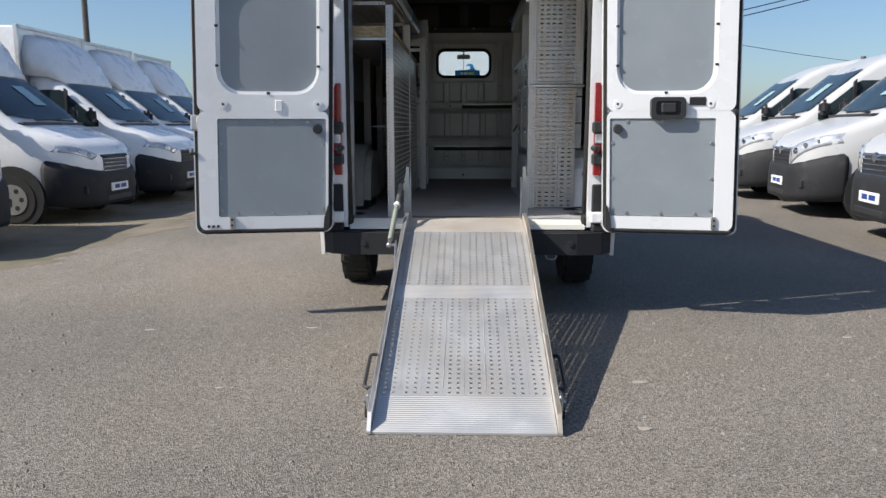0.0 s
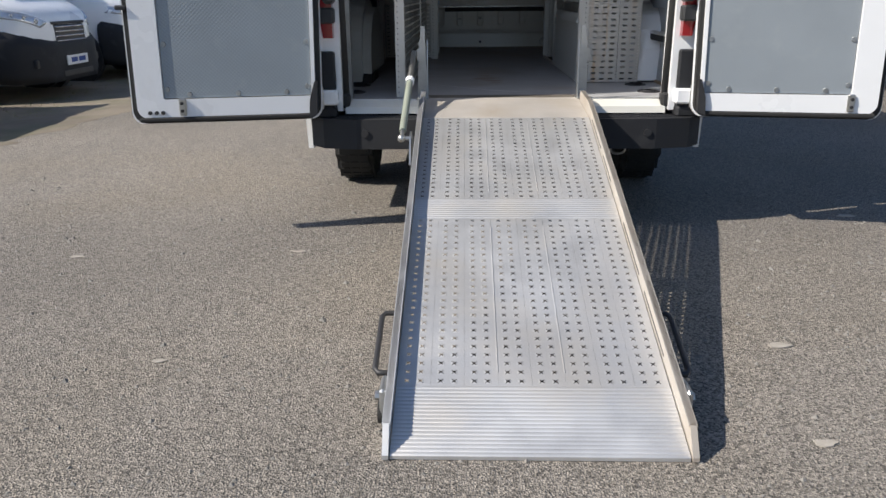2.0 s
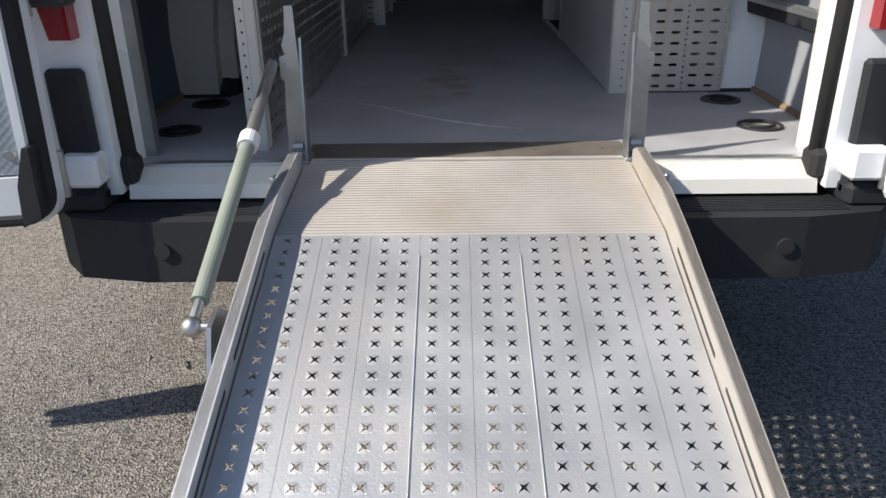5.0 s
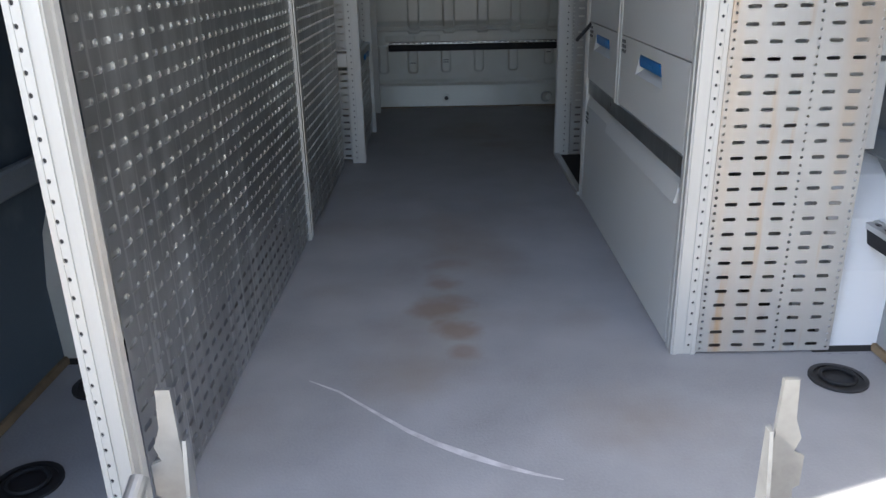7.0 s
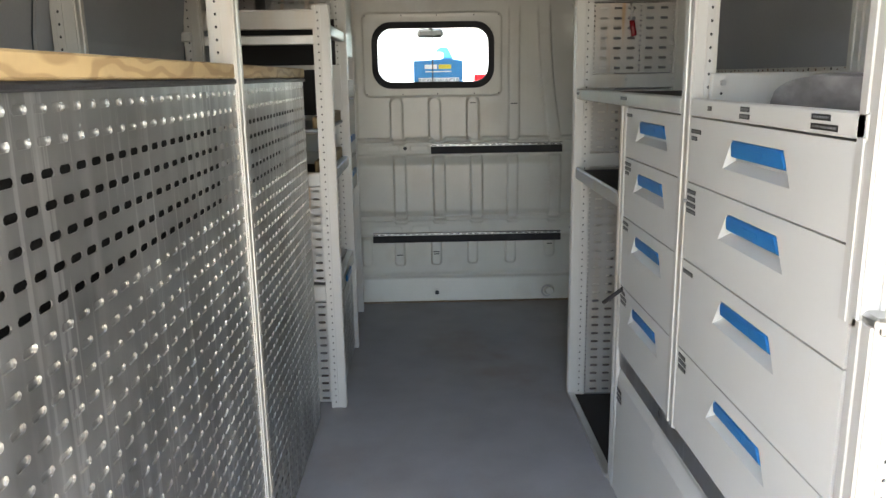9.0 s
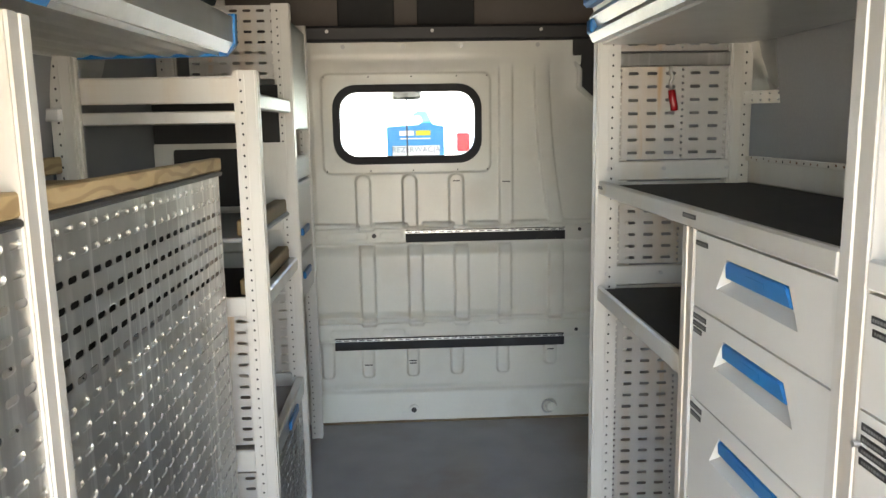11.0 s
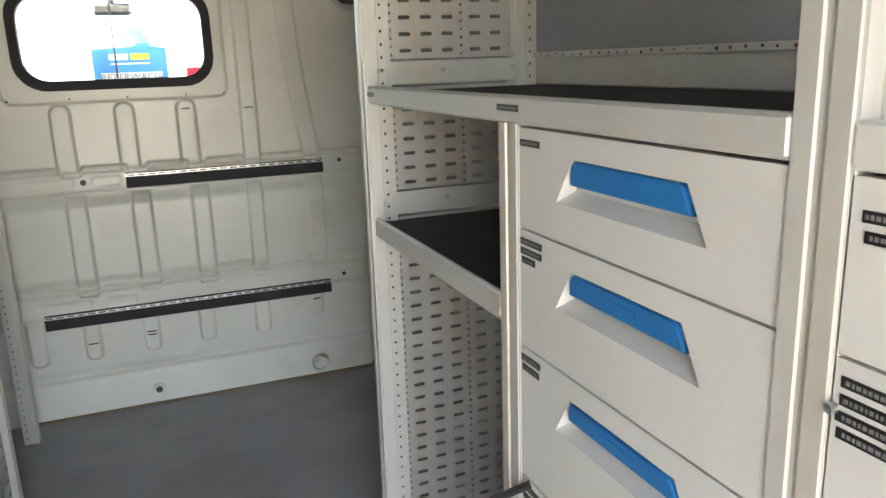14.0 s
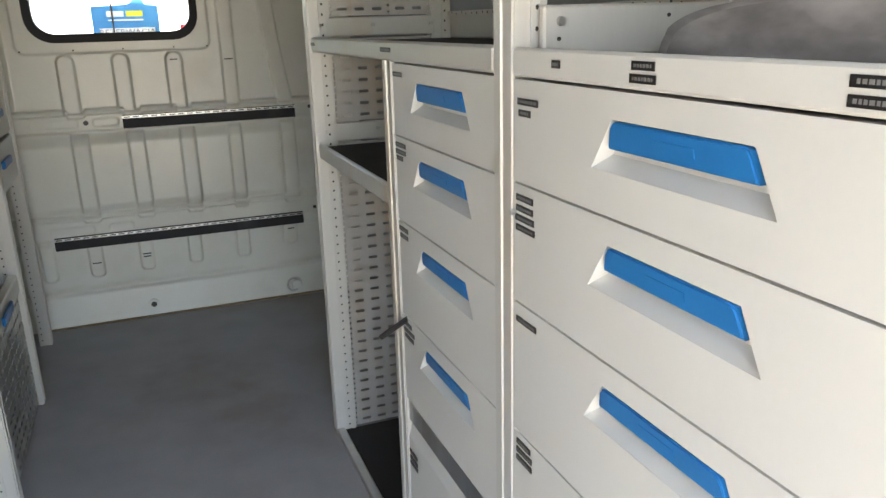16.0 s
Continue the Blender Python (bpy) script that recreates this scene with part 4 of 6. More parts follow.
def ribbed(name, a, b, pitch, label, mat, thick=0.02):
    """Ribbed deck: fine ridges across the walking direction."""
    (ya, za), (yb, zb) = a, b
    length = math.hypot(yb - ya, zb - za)
    n = max(4, int(length / pitch))
    top = []
    for k in range(n):
        for f, h in ((0.0, 0.0), (0.25, 0.0017), (0.65, 0.0017), (0.9, 0.0)):
            q = (k + f) / n
            top.append((ya + (yb - ya) * q, za + (zb - za) * q + h))
    top.append((yb, zb))
    out = top + [(yb, zb - thick), (ya, za - min(thick, za - 0.002))]
    return part(name, prism(out, RX - RW, RX + RW, "x"), mat, RAMP, label)


def punched(name, a, b, rows):
    """Eight planks with two columns of cross-cut, upset holes each."""
    (ya, za), (yb, zb) = a, b
    along = Vector((0, yb - ya, zb - za))
    length = along.length
    along.normalize()
    up = Vector((0, -along.z, along.y))
    o = Vector((RX - RW, ya, za))
    deck = part(name, bmesh.new(), ALU_RAMP, RAMP)
    step, wide = length / rows, 2 * RW / 8
    star = []
    for k in range(8):
        ang = radians(45 * k + 45)
        r = 0.0120 if k % 2 == 0 else 0.0030
        star.append((r * math.cos(ang), r * math.sin(ang), 0.0 if k % 2 == 0 else 0.0011))
    for p in range(8):
        bm = bmesh.new()
        x0, x1 = p * wide + 0.0003, (p + 1) * wide - 0.0003
        cuts = (x0, x0 + wide / 2 - 0.0008, x1)
        for c in range(2):
            for r in range(rows):
                xa, xb, sa, sb = cuts[c], cuts[c + 1], r * step, (r + 1) * step
                xm = x0 + wide * (0.29 if c == 0 else 0.69)
                mid = o + Vector((xm, 0, 0)) + along * ((sa + sb) / 2)
                corner = [bm.verts.new(o + Vector((x, 0, 0)) + along * s) for x, s in ((xb, sb), (xa, sb), (xa, sa), (xb, sa))]
                h = [bm.verts.new(mid + Vector((q[0], 0, 0)) + along * q[1] + up * q[2]) for q in star]
                ring = [bm.verts.new(mid + Vector((q[0], 0, 0)) * f + along * q[1] * f) for q, f in zip(star, (1.12, 3.6) * 4)]
                for k in range(8):
                    bm.faces.new((ring[k], ring[(k + 1) % 8], h[(k + 1) % 8], h[k]))
                for k in range(4):
                    j = (k + 1) % 4
                    bm.faces.new((corner[k], corner[j], ring[(2 * k + 2) % 8], ring[2 * k + 1], ring[2 * k]))
        part("plank", bm, ALU_RAMP, deck)
    # long weld grooves in the joints at the thirds
    for p in (3, 5):
        q = o + Vector((p * wide, 0, 0)) + up * 0.0012
        bm = tube(q + along * 0.05, q + along * (length - 0.06), 0.0012, 6)
        part("joint_bead", bm, ALU_RAMP, deck)
    # stiffeners under the deck keep gaps for light between
    for p in range(9):
        q = o + Vector((p * wide, 0, 0))
        part("stiffener", tube(q - up * 0.012 + along * 0.01, q - up * 0.012 + along * (length - 0.01), 0.006, 6), ALU, deck)
    return deck


ribbed("foot_plate", P_FOOT, P_LOW, 0.0125, "ribbed aluminium foot plate", ALU_RAMP, 0.02)
punched("lower_deck", P_LOW, P_MID0, 24)
ribbed("middle_band", P_MID0, P_MID1, 0.0125, "ribbed aluminium band over the fold", ALU_RAMP)
punched("upper_deck", P_MID1, P_TOP, 21)
ribbed("top_plate", P_TOP, P_HINGE, 0.0115, "dusty ribbed top plate", ALU_DUSTY, 0.006)
part("hinge_flap", prism([(0.086, 0.6065), (0.215, 0.6055), (0.222, 0.602), (0.086, 0.602)], RX - RW - 0.01, RX + RW + 0.01, "x"), FLAP, RAMP, "dirty steel hinge flap")
for k in range(9):
    part("flap_bolt", tube((RX - 0.32 + k * 0.08, 0.15, 0.605), (RX - 0.32 + k * 0.08, 0.15, 0.6075), 0.007, 8), FLAP, RAMP)

for s in (-1, 1):
    x0, x1 = RX + s * RW, RX + s * (RW + 0.019)
    lo, hi = min(x0, x1), max(x0, x1)
    line = [(-2.075, 0.012, 0.004), (-2.03, 0.024, 0.055), (-1.064, 0.328, 0.052), (-0.35, 0.546, 0.055), (-0.22, 0.572, 0.060), (0.0, 0.600, 0.050), (0.04, 0.604, 0.030)]
    out = [(y, z + h) for y, z, h in line] + [(y, max(0.004, z - 0.045)) for y, z, h in reversed(line)]
    rail = part("side_rail", prism(out, x0 + s * 0.003, x1, "x"), ALU_RAMP if s < 0 else ALU_DUSTY, RAMP)
    cap = [(y, z + h) for y, z, h in line[1:6]] + [(y, z + h - 0.006) for y, z, h in reversed(line[1:6])]
    part("rail_lip", prism(cap, x0, x1 + s * 0.002, "x"), ALU_RAMP if s < 0 else ALU_DUSTY, rail)
    for ya, yb in ((-1.75, -1.48), (-1.40, -1.12), (-0.85, -0.66), (-0.60, -0.36)):
        za, zb = 0.012 + (ya + 2.07) * 0.3145, 0.012 + (yb + 2.07) * 0.3145
        part("rail_slot", prism([(ya, za + 0.012), (yb, zb + 0.012), (yb, zb + 0.019), (ya, za + 0.019)], x0 + s * 0.0022, x0 + s * 0.0040, "x"), BLACK, rail)
    # carrying handle
    ya, yb = -1.80, -1.56
    za, zb = 0.012 + (ya + 2.07) * 0.3145, 0.012 + (yb + 2.07) * 0.3145
    hx = x1 + s * 0.045
    bm = path_tube([(x1, yb, zb), (hx - s * 0.01, yb, zb), (hx, yb - 0.015, zb - 0.005), (hx, ya + 0.015, za + 0.005), (hx - s * 0.01, ya, za), (x1, ya, za)], 0.0085, 8)
    part("carry_handle", bm, BLACK, RAMP, "black tube carrying handle", smooth=True)
    part("pivot_bracket", box(min(x1, x1 + s * 0.02), max(x1, x1 + s * 0.02), -1.93, -1.84, 0.03, 0.115, 0.008), ZINC, RAMP)
    part("pivot_bolt", tube((x1, -1.885, 0.075), (x1 + s * 0.034, -1.885, 0.075), 0.014, 8), STEEL, RAMP)
    part("pivot_wheel", tube((x1 + s * 0.004, -1.90, 0.034), (x1 + s * 0.026, -1.90, 0.034), 0.03, 16), RUBBER, RAMP)
    # hooked upright at the hinge
    ux = RX + s * (RW + 0.019)
    outl = [(-0.030, 0.604), (0.028, 0.604), (0.028, 0.70), (0.024, 0.785), (0.033, 0.79), (0.033, 0.835), (0.016, 0.842), (0.024, 0.862), (0.012, 0.890), (0.008, 0.945), (-0.014, 0.945), (-0.016, 0.87), (-0.020, 0.80), (-0.024, 0.70)]
    pts = [(ux + s * a * 0.84, b) for a, b in outl]
    up = part("upright", prism(pts if s > 0 else pts[::-1], 0.098, 0.105, "y"), ZINC, RAMP, "bent zinc-plated steel upright")
    part("upright_foot", box(ux - 0.030, ux + 0.030, 0.045, 0.12, 0.603, 0.613, 0.002), ZINC, up)
    side = [(0.05, 0.61), (0.098, 0.61), (0.098, 0.88), (0.085, 0.88), (0.07, 0.80), (0.06, 0.70)]
    part("upright_flange", prism(side, ux - s * 0.022, ux - s * 0.027, "x"), ZINC, up)
    part("bolt", tube((ux - 0.012, 0.09, 0.635), (ux + 0.012, 0.09, 0.635), 0.011, 8), STEEL, up)
    part("clip", box(ux - 0.004 + s * 0.008, ux + 0.006 + s * 0.008, -0.16, -0.13, 0.555, 0.64, 0.003), ZINC, RAMP)

# gas strut at the left side
sa, sb = Vector((-0.435, 0.10, 0.83)), Vector((-0.452, -0.56, 0.525))
dv = sb - sa
strut = part("gas_strut", tube(sa + dv * 0.02, sa + dv * 0.40, 0.0125, 16), STEEL, RAMP, "steel gas strut with a white collar")
part("collar", tube(sa + dv * 0.36, sa + dv * 0.405, 0.0205, 16), PAPER, strut)
part("cylinder", tube(sa + dv * 0.40, sa + dv * 0.93, 0.0150, 18), material("grey_green_enamel", (0.26, 0.285, 0.235), 0.4, 0, 0.1, 8, 120, 0.03, (0.2, 0.2, 0.18), 0.2, 9), strut, "grey-green enamelled cylinder")
part("rod_end", tube(sa + dv * 0.93, sa + dv * 0.985, 0.009, 12), STEEL, strut)
bm = bmesh.new()
bmesh.ops.create_uvsphere(bm, u_segments=14, v_segments=8, radius=0.017, matrix=Matrix.Translation(sb))
part("ball_joint", bm, STEEL, strut, smooth=True)
part("ball_stud", tube(sb, sb + Vector((0.04, 0, 0)), 0.008, 10), STEEL, strut)
part("strut_bracket", prism([(-0.64, 0.43), (-0.50, 0.47), (-0.50, 0.52), (-0.54, 0.55), (-0.59, 0.54)], -0.418, -0.411, "x"), ZINC, RAMP)

# ---- left workbench with perforated front ----
LX = -0.487
bench = thing("workbench_rack", (-0.7, 1.3, FLOOR), "aluminium van racking bench with perforated front panels", "racking")
post("post", -0.510, 0.200, FLOOR, 1.985, bench, w=0.046)
post("post", -0.508, 1.605, FLOOR, 2.04, bench, d=0.05)
post("post", -0.508, 2.505, FLOOR, 1.80, bench, w=0.03, d=0.03, holes=False)
for y in (1.644, 2.56):
    post("rear_post", -0.850, y, FLOOR, 2.08, bench)
for y0, y1 in ((0.225, 1.578), (1.632, 2.488)):
    bm = scooped(LX, y0, y1, 0.612, 1.797, 0.0415, 0.0336)
    part("perforated_panel", bm, SHEET, bench, "scratched mill-finish perforated aluminium panel")
part("top_edging", box(LX - 0.012, LX + 0.004, 0.225, 1.578, 1.797, 1.808, 0.003), BLACK, bench)
part("top_edging", box(LX - 0.012, LX + 0.004, 1.632, 2.52, 1.797, 1.808, 0.003), BLACK, bench)
for y in (0.215, 1.605, 2.42):
    part("cross_bar", box(-0.86, -0.52, y - 0.012, y + 0.012, 1.765, 1.785, 0.003), ALU_DARK, bench)
# added black sheet: stands for the shade inside the bench
part("dark_liner", box(-0.575, -0.570, 0.26, 2.46, 1.52, 1.768), MAT_BLACK, bench, "black sheet added for the shade behind the slots")
part("shelf_tray", box(-0.88, LX - 0.02, 0.24, 2.40, 1.770, 1.785, 0.003), ALU, bench)
part("low_shelf", box(-0.70, LX - 0.05, 0.75, 2.40, 1.20, 1.215, 0.003), LINING, bench)
for y in (2.535,):
    part("wall_bracket", box(-0.915, -0.85, y - 0.015, y + 0.015, 1.93, 1.96, 0.003), ALU, bench)
for x0, x1, y0, y1, lab in ((-0.507, -0.486, 0.24, 1.578, "front"), (-0.507, -0.486, 1.632, 2.525, "front"), (-0.875, -0.855, 0.24, 2.525, "back")):
    single("wooden_board", box(x0, x1, y0, y1, 1.809, 1.839 if lab == "front" else 1.848, 0.003), WOOD, "knotty pine board edging the bench top", "board", "bench boards")
single("wooden_board", box(-0.84, -0.535, 0.21, 0.232, 1.786, 1.858, 0.003), WOOD, "knotty pine board across the end of the bench", "board", "bench boards")
single("bench_board", box(-0.852, -0.510, 0.26, 2.42, 1.786, 1.800, 0.003), WOOD_DARK, "plywood bench top inside the board edging", "board")

# long tray above the bench
TILT = Matrix(((1, 0, 0, 0), (0, 1, 0, 0), (0, 0.022, 1, -0.022 * 1.7), (0, 0, 0, 1)))


def tilted(bm):
    bm.transform(TILT)
    return bm


tray = thing("long_shelf", (-0.66, 1.4, 2.06), "long grey aluminium shelf tray with blue end caps", "shelf")
part("tray_front", tilted(prism([(-0.470, 2.066), (-0.455, 2.09), (-0.452, 2.15), (-0.470, 2.155), (-0.48, 2.09), (-0.50, 2.072)], 0.15, 2.60, "y")), ALU, tray)
bm = bmesh.new()
n = 22
outl = []
for k in range(n + 1):
    x = -0.86 + 0.37 * k / n
    outl.append((x, 2.060 + (0.006 if k % 4 < 2 else 0.0)))
part("tray_floor", tilted(prism(outl + [(-0.49, 2.075), (-0.86, 2.075)], 0.15, 2.60, "y")), ALU, tray)
part("tray_back", tilted(box(-0.87, -0.86, 0.15, 2.60, 2.06, 2.15)), ALU, tray)
part("blue_band", tilted(prism([(-0.472, 2.055), (-0.450, 2.088), (-0.446, 2.160), (-0.475, 2.162), (-0.475, 2.155), (-0.452, 2.15), (-0.456, 2.09), (-0.474, 2.066)], 1.60, 1.66, "y")), BLUE, tray, "blue band")
for y in (0.14, 2.60):
    part("end_cap", tilted(prism([(-0.874, 2.056), (-0.475, 2.060), (-0.449, 2.088), (-0.447, 2.158), (-0.874, 2.158)], y - 0.012, y + 0.012, "y")), BLUE, tray, "blue end cap")
for y, z in ((0.20, 1.985), (1.58, 2.030)):
    bm = perforated((-0.86, y - 0.03, z), (1, 0, 0), (0, 0, 1), 0.325, 0.020, 0.026, 0.020, 0.014, 0.007, (0, 0.003, 0))
    part("carrier_bar", bm, PROFILE, tray)

# ---- left front unit near the bulkhead ----
unit = thing("tall_rack", (-0.65, 3.1, FLOOR), "tall aluminium racking with open shelves and drawers", "racking")
post("post", -0.431, 2.600, FLOOR, 2.045, unit)
post("post", -0.440, 3.245, FLOOR, 2.30, unit)
post("post", -0.455, 3.790, FLOOR, 2.30, unit, w=0.045)
for y in (3.245, 3.79):
    post("rear_post", -0.82, y + 0.02, FLOOR, 2.2, unit)
for z0, z1 in ((0.61, 1.00), (1.08, 1.43)):
    part("end_plate", perforated((-0.82, 2.612, z0), (1, 0, 0), (0, 0, 1), 0.36, z1 - z0, 0.045, 0.030, 0.026, 0.0085, (0, 0.002, 0)), PERF_WHITE, unit)
part("end_plate", perforated((-0.82, 3.235, 1.06), (1, 0, 0), (0, 0, 1), 0.36, 0.40, 0.045, 0.030, 0.026, 0.0085, (0, 0.002, 0)), PERF_WHITE, unit)
part("end_plate", perforated((-0.74, 3.235, 2.066), (1, 0, 0), (0, 0, 1), 0.30, 0.23, 0.045, 0.034, 0.026, 0.0085, (0, 0.002, 0)), PERF_WHITE, unit)
# cross beams at the top
part("cross_beam", box(-0.84, -0.455, 2.582, 2.595, 1.968, 2.030, 0.003), PROFILE, unit)
part("slotted_beam", perforated((-0.84, 2.585, 2.032), (1, 0, 0), (0, 1, 0), 0.385, 0.022, 0.035, 0.022, 0.018, 0.009, (0, 0, -0.002)), ALU, unit)
part("cross_beam", box(-0.86, -0.455, 2.580, 2.594, 1.918, 1.950, 0.003), ALU, unit)
part("top_rail", box(-0.452, -0.420, 2.62, 3.23, 1.955, 1.995, 0.004), GREEN_PANEL, unit)
# shelves
part("shelf_lip", box(-0.82, -0.458, 2.585, 2.597, 1.435, 1.485, 0.003), PROFILE, unit)
part("shelf", box(-0.86, -0.44, 2.62, 3.22, 1.435, 1.447, 0.003), MAT_BLACK, unit)
part("shelf_front", box(-0.448, -0.420, 2.625, 3.22, 1.435, 1.478, 0.004), ALU, unit)
part("shelf", box(-0.86, -0.44, 2.62, 3.22, 1.62, 1.632, 0.003), LINING, unit)
part("back_lip", box(-0.86, -0.46, 3.215, 3.228, 1.44, 1.50, 0.003), PROFILE, unit)
part("back_lip", box(-0.86, -0.46, 3.215, 3.228, 1.57, 1.64, 0.003), PROFILE, unit)
part("tray", box(-0.82, -0.45, 2.62, 3.22, 1.015, 1.030, 0.003), FLOOR_GREY, unit)
part("tray_lip", box(-0.82, -0.458, 2.585, 2.597, 1.015, 1.075, 0.003), PROFILE, unit)
part("tray_back_lip", box(-0.82, -0.458, 3.215, 3.228, 1.015, 1.075, 0.003), PROFILE, unit)
fr = part("tray_front", box(-0.446, -0.418, 2.625, 3.22, 1.0, 1.06, 0.004), ALU, unit)
part("handle", box(-0.417, -0.408, 2.86, 3.02, 1.012, 1.04, 0.004), BLUE, fr, "blue plastic handle")
part("lower_panel", scooped(-0.428, 2.625, 3.22, 0.61, 0.995, 0.0415, 0.0336), SHEET, unit)
# drawers between the second and third post
part("sheet_door", box(-0.448, -0.436, 3.28, 3.765, 1.90, 2.27, 0.004), GREEN_PANEL, unit)
for z0, z1, hz in ((1.72, 1.80, None), (1.45, 1.71, 1.53), (1.28, 1.44, 1.37)):
    dr = part("drawer", box(-0.86, -0.437, 3.28, 3.765, z0, z1, 0.004), DRAWER, unit)
    if hz:
        part("handle", box(-0.438, -0.424, 3.44, 3.60, hz - 0.012, hz + 0.016, 0.004), BLUE, dr, "blue plastic handle")
part("inner_back", box(-0.875, -0.865, 2.62, 3.77, 0.62, 2.0), LINING, unit)
single("wooden_beam", box(-0.485, -0.445, 2.64, 3.20, 1.633, 1.675, 0.004), WOOD_DARK, "weathered wooden beam along the rack shelf", "beam", "rack beams")
single("wooden_beam", box(-0.485, -0.445, 2.64, 3.20, 1.479, 1.520, 0.004), WOOD_DARK, "weathered wooden beam along the rack shelf", "beam", "rack beams")
part("sheet_frame", ring_plate(round_rect(-0.86, -0.437, 1.641, 1.861, 0.004, 3), round_rect(-0.80, -0.518, 1.655, 1.843, 0.010, 3), 3.196, 3.202, "y"), PROFILE, unit, "pale sheet frame round a dark opening")
# black sheet put in for the shade beyond and above the frame opening
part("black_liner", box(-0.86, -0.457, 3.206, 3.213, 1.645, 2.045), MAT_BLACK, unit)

# ---- right racking ----
RXF = 0.452
rack = thing("drawer_rack", (0.66, 1.4, FLOOR), "grey-white racking with drawers, worktop and perforated end plates", "racking")
post("post", 0.478, 0.812, FLOOR, 1.50, rack, w=0.056)
post("post", 0.478, 0.845, 1.49, 2.15, rack, w=0.056)
post("post", 0.474, 1.500, 1.035, 2.16, rack, w=0.05, d=0.05)
post("post", 0.470, 1.995, FLOOR, 1.722, rack, w=0.042, d=0.05, holes=False)
post("post", 0.472, 2.655, FLOOR, 2.20, rack, w=0.06, d=0.04)
for y, z0, z1 in ((0.82, 1.5, 2.15), (1.50, 1.75, 2.15), (2.655, 0.60, 2.10)):
    post("rear_post", 0.815, y, z0, z1, rack)


def slotted_plate(x0, x1, z0, z1, y):
    """White end plate: slots in two fields with columns of small holes beside them."""
    mid = x0 + (x1 - x0) * 0.58
    fields = ((x0 + 0.016, mid - 0.008, False), (mid + 0.008, x1 - 0.016, False), (x0, x0 + 0.016, True), (mid - 0.008, mid + 0.008, True), (x1 - 0.016, x1, True))
    plate = None
    for a, b, small in fields:
        if small:
            bm = perforated((a, y, z0), (1, 0, 0), (0, 0, 1), b - a, z1 - z0, b - a, 0.0165, 0.0058, 0.0058, (0, 0.002, 0))
        else:
            bm = perforated((a, y, z0), (1, 0, 0), (0, 0, 1), b - a, z1 - z0, 0.043, 0.0325, 0.026, 0.0078, (0, 0.002, 0))
        if plate is None:
            plate = part("end_plate", bm, PERF_WHITE, rack, "pale slotted sheet-metal end plate with scuffs")
        else:
            part("hole_strip" if small else "slot_field", bm, PERF_WHITE, plate)
    return plate


slotted_plate(0.505, 0.800, 0.605, 1.485, 0.790)
slotted_plate(0.505, 0.850, 1.515, 2.12, 0.812)
part("step_ledge", box(0.455, 0.860, 0.788, 0.84, 1.488, 1.512, 0.004), ALU_DARK, rack)
slotted_plate(0.500, 0.790, 0.605, 1.475, 2.650)
slotted_plate(0.500, 0.790, 1.535, 1.752, 2.650)
slotted_plate(0.500, 0.790, 1.810, 2.045, 2.650)
slotted_plate(0.500, 0.790, 2.085, 2.19, 2.660)
part("plate_beam", box(0.50, 0.79, 2.640, 2.650, 2.045, 2.080, 0.003), ALU_DARK, rack)
for z0 in (1.757, 1.482):
    lip = part("shelf_end_lip", box(0.455, 0.80, 2.636, 2.646, z0, z0 + 0.050, 0.003), PROFILE, rack)
    for x in (0.475, 0.62, 0.785):
        part("bolt", tube((x, 2.632, z0 + 0.03), (x, 2.637, z0 + 0.03), 0.0055, 8), STEEL, lip)

DRAWER_Z = (1.720, 1.588, 1.425, 1.230, 1.040)


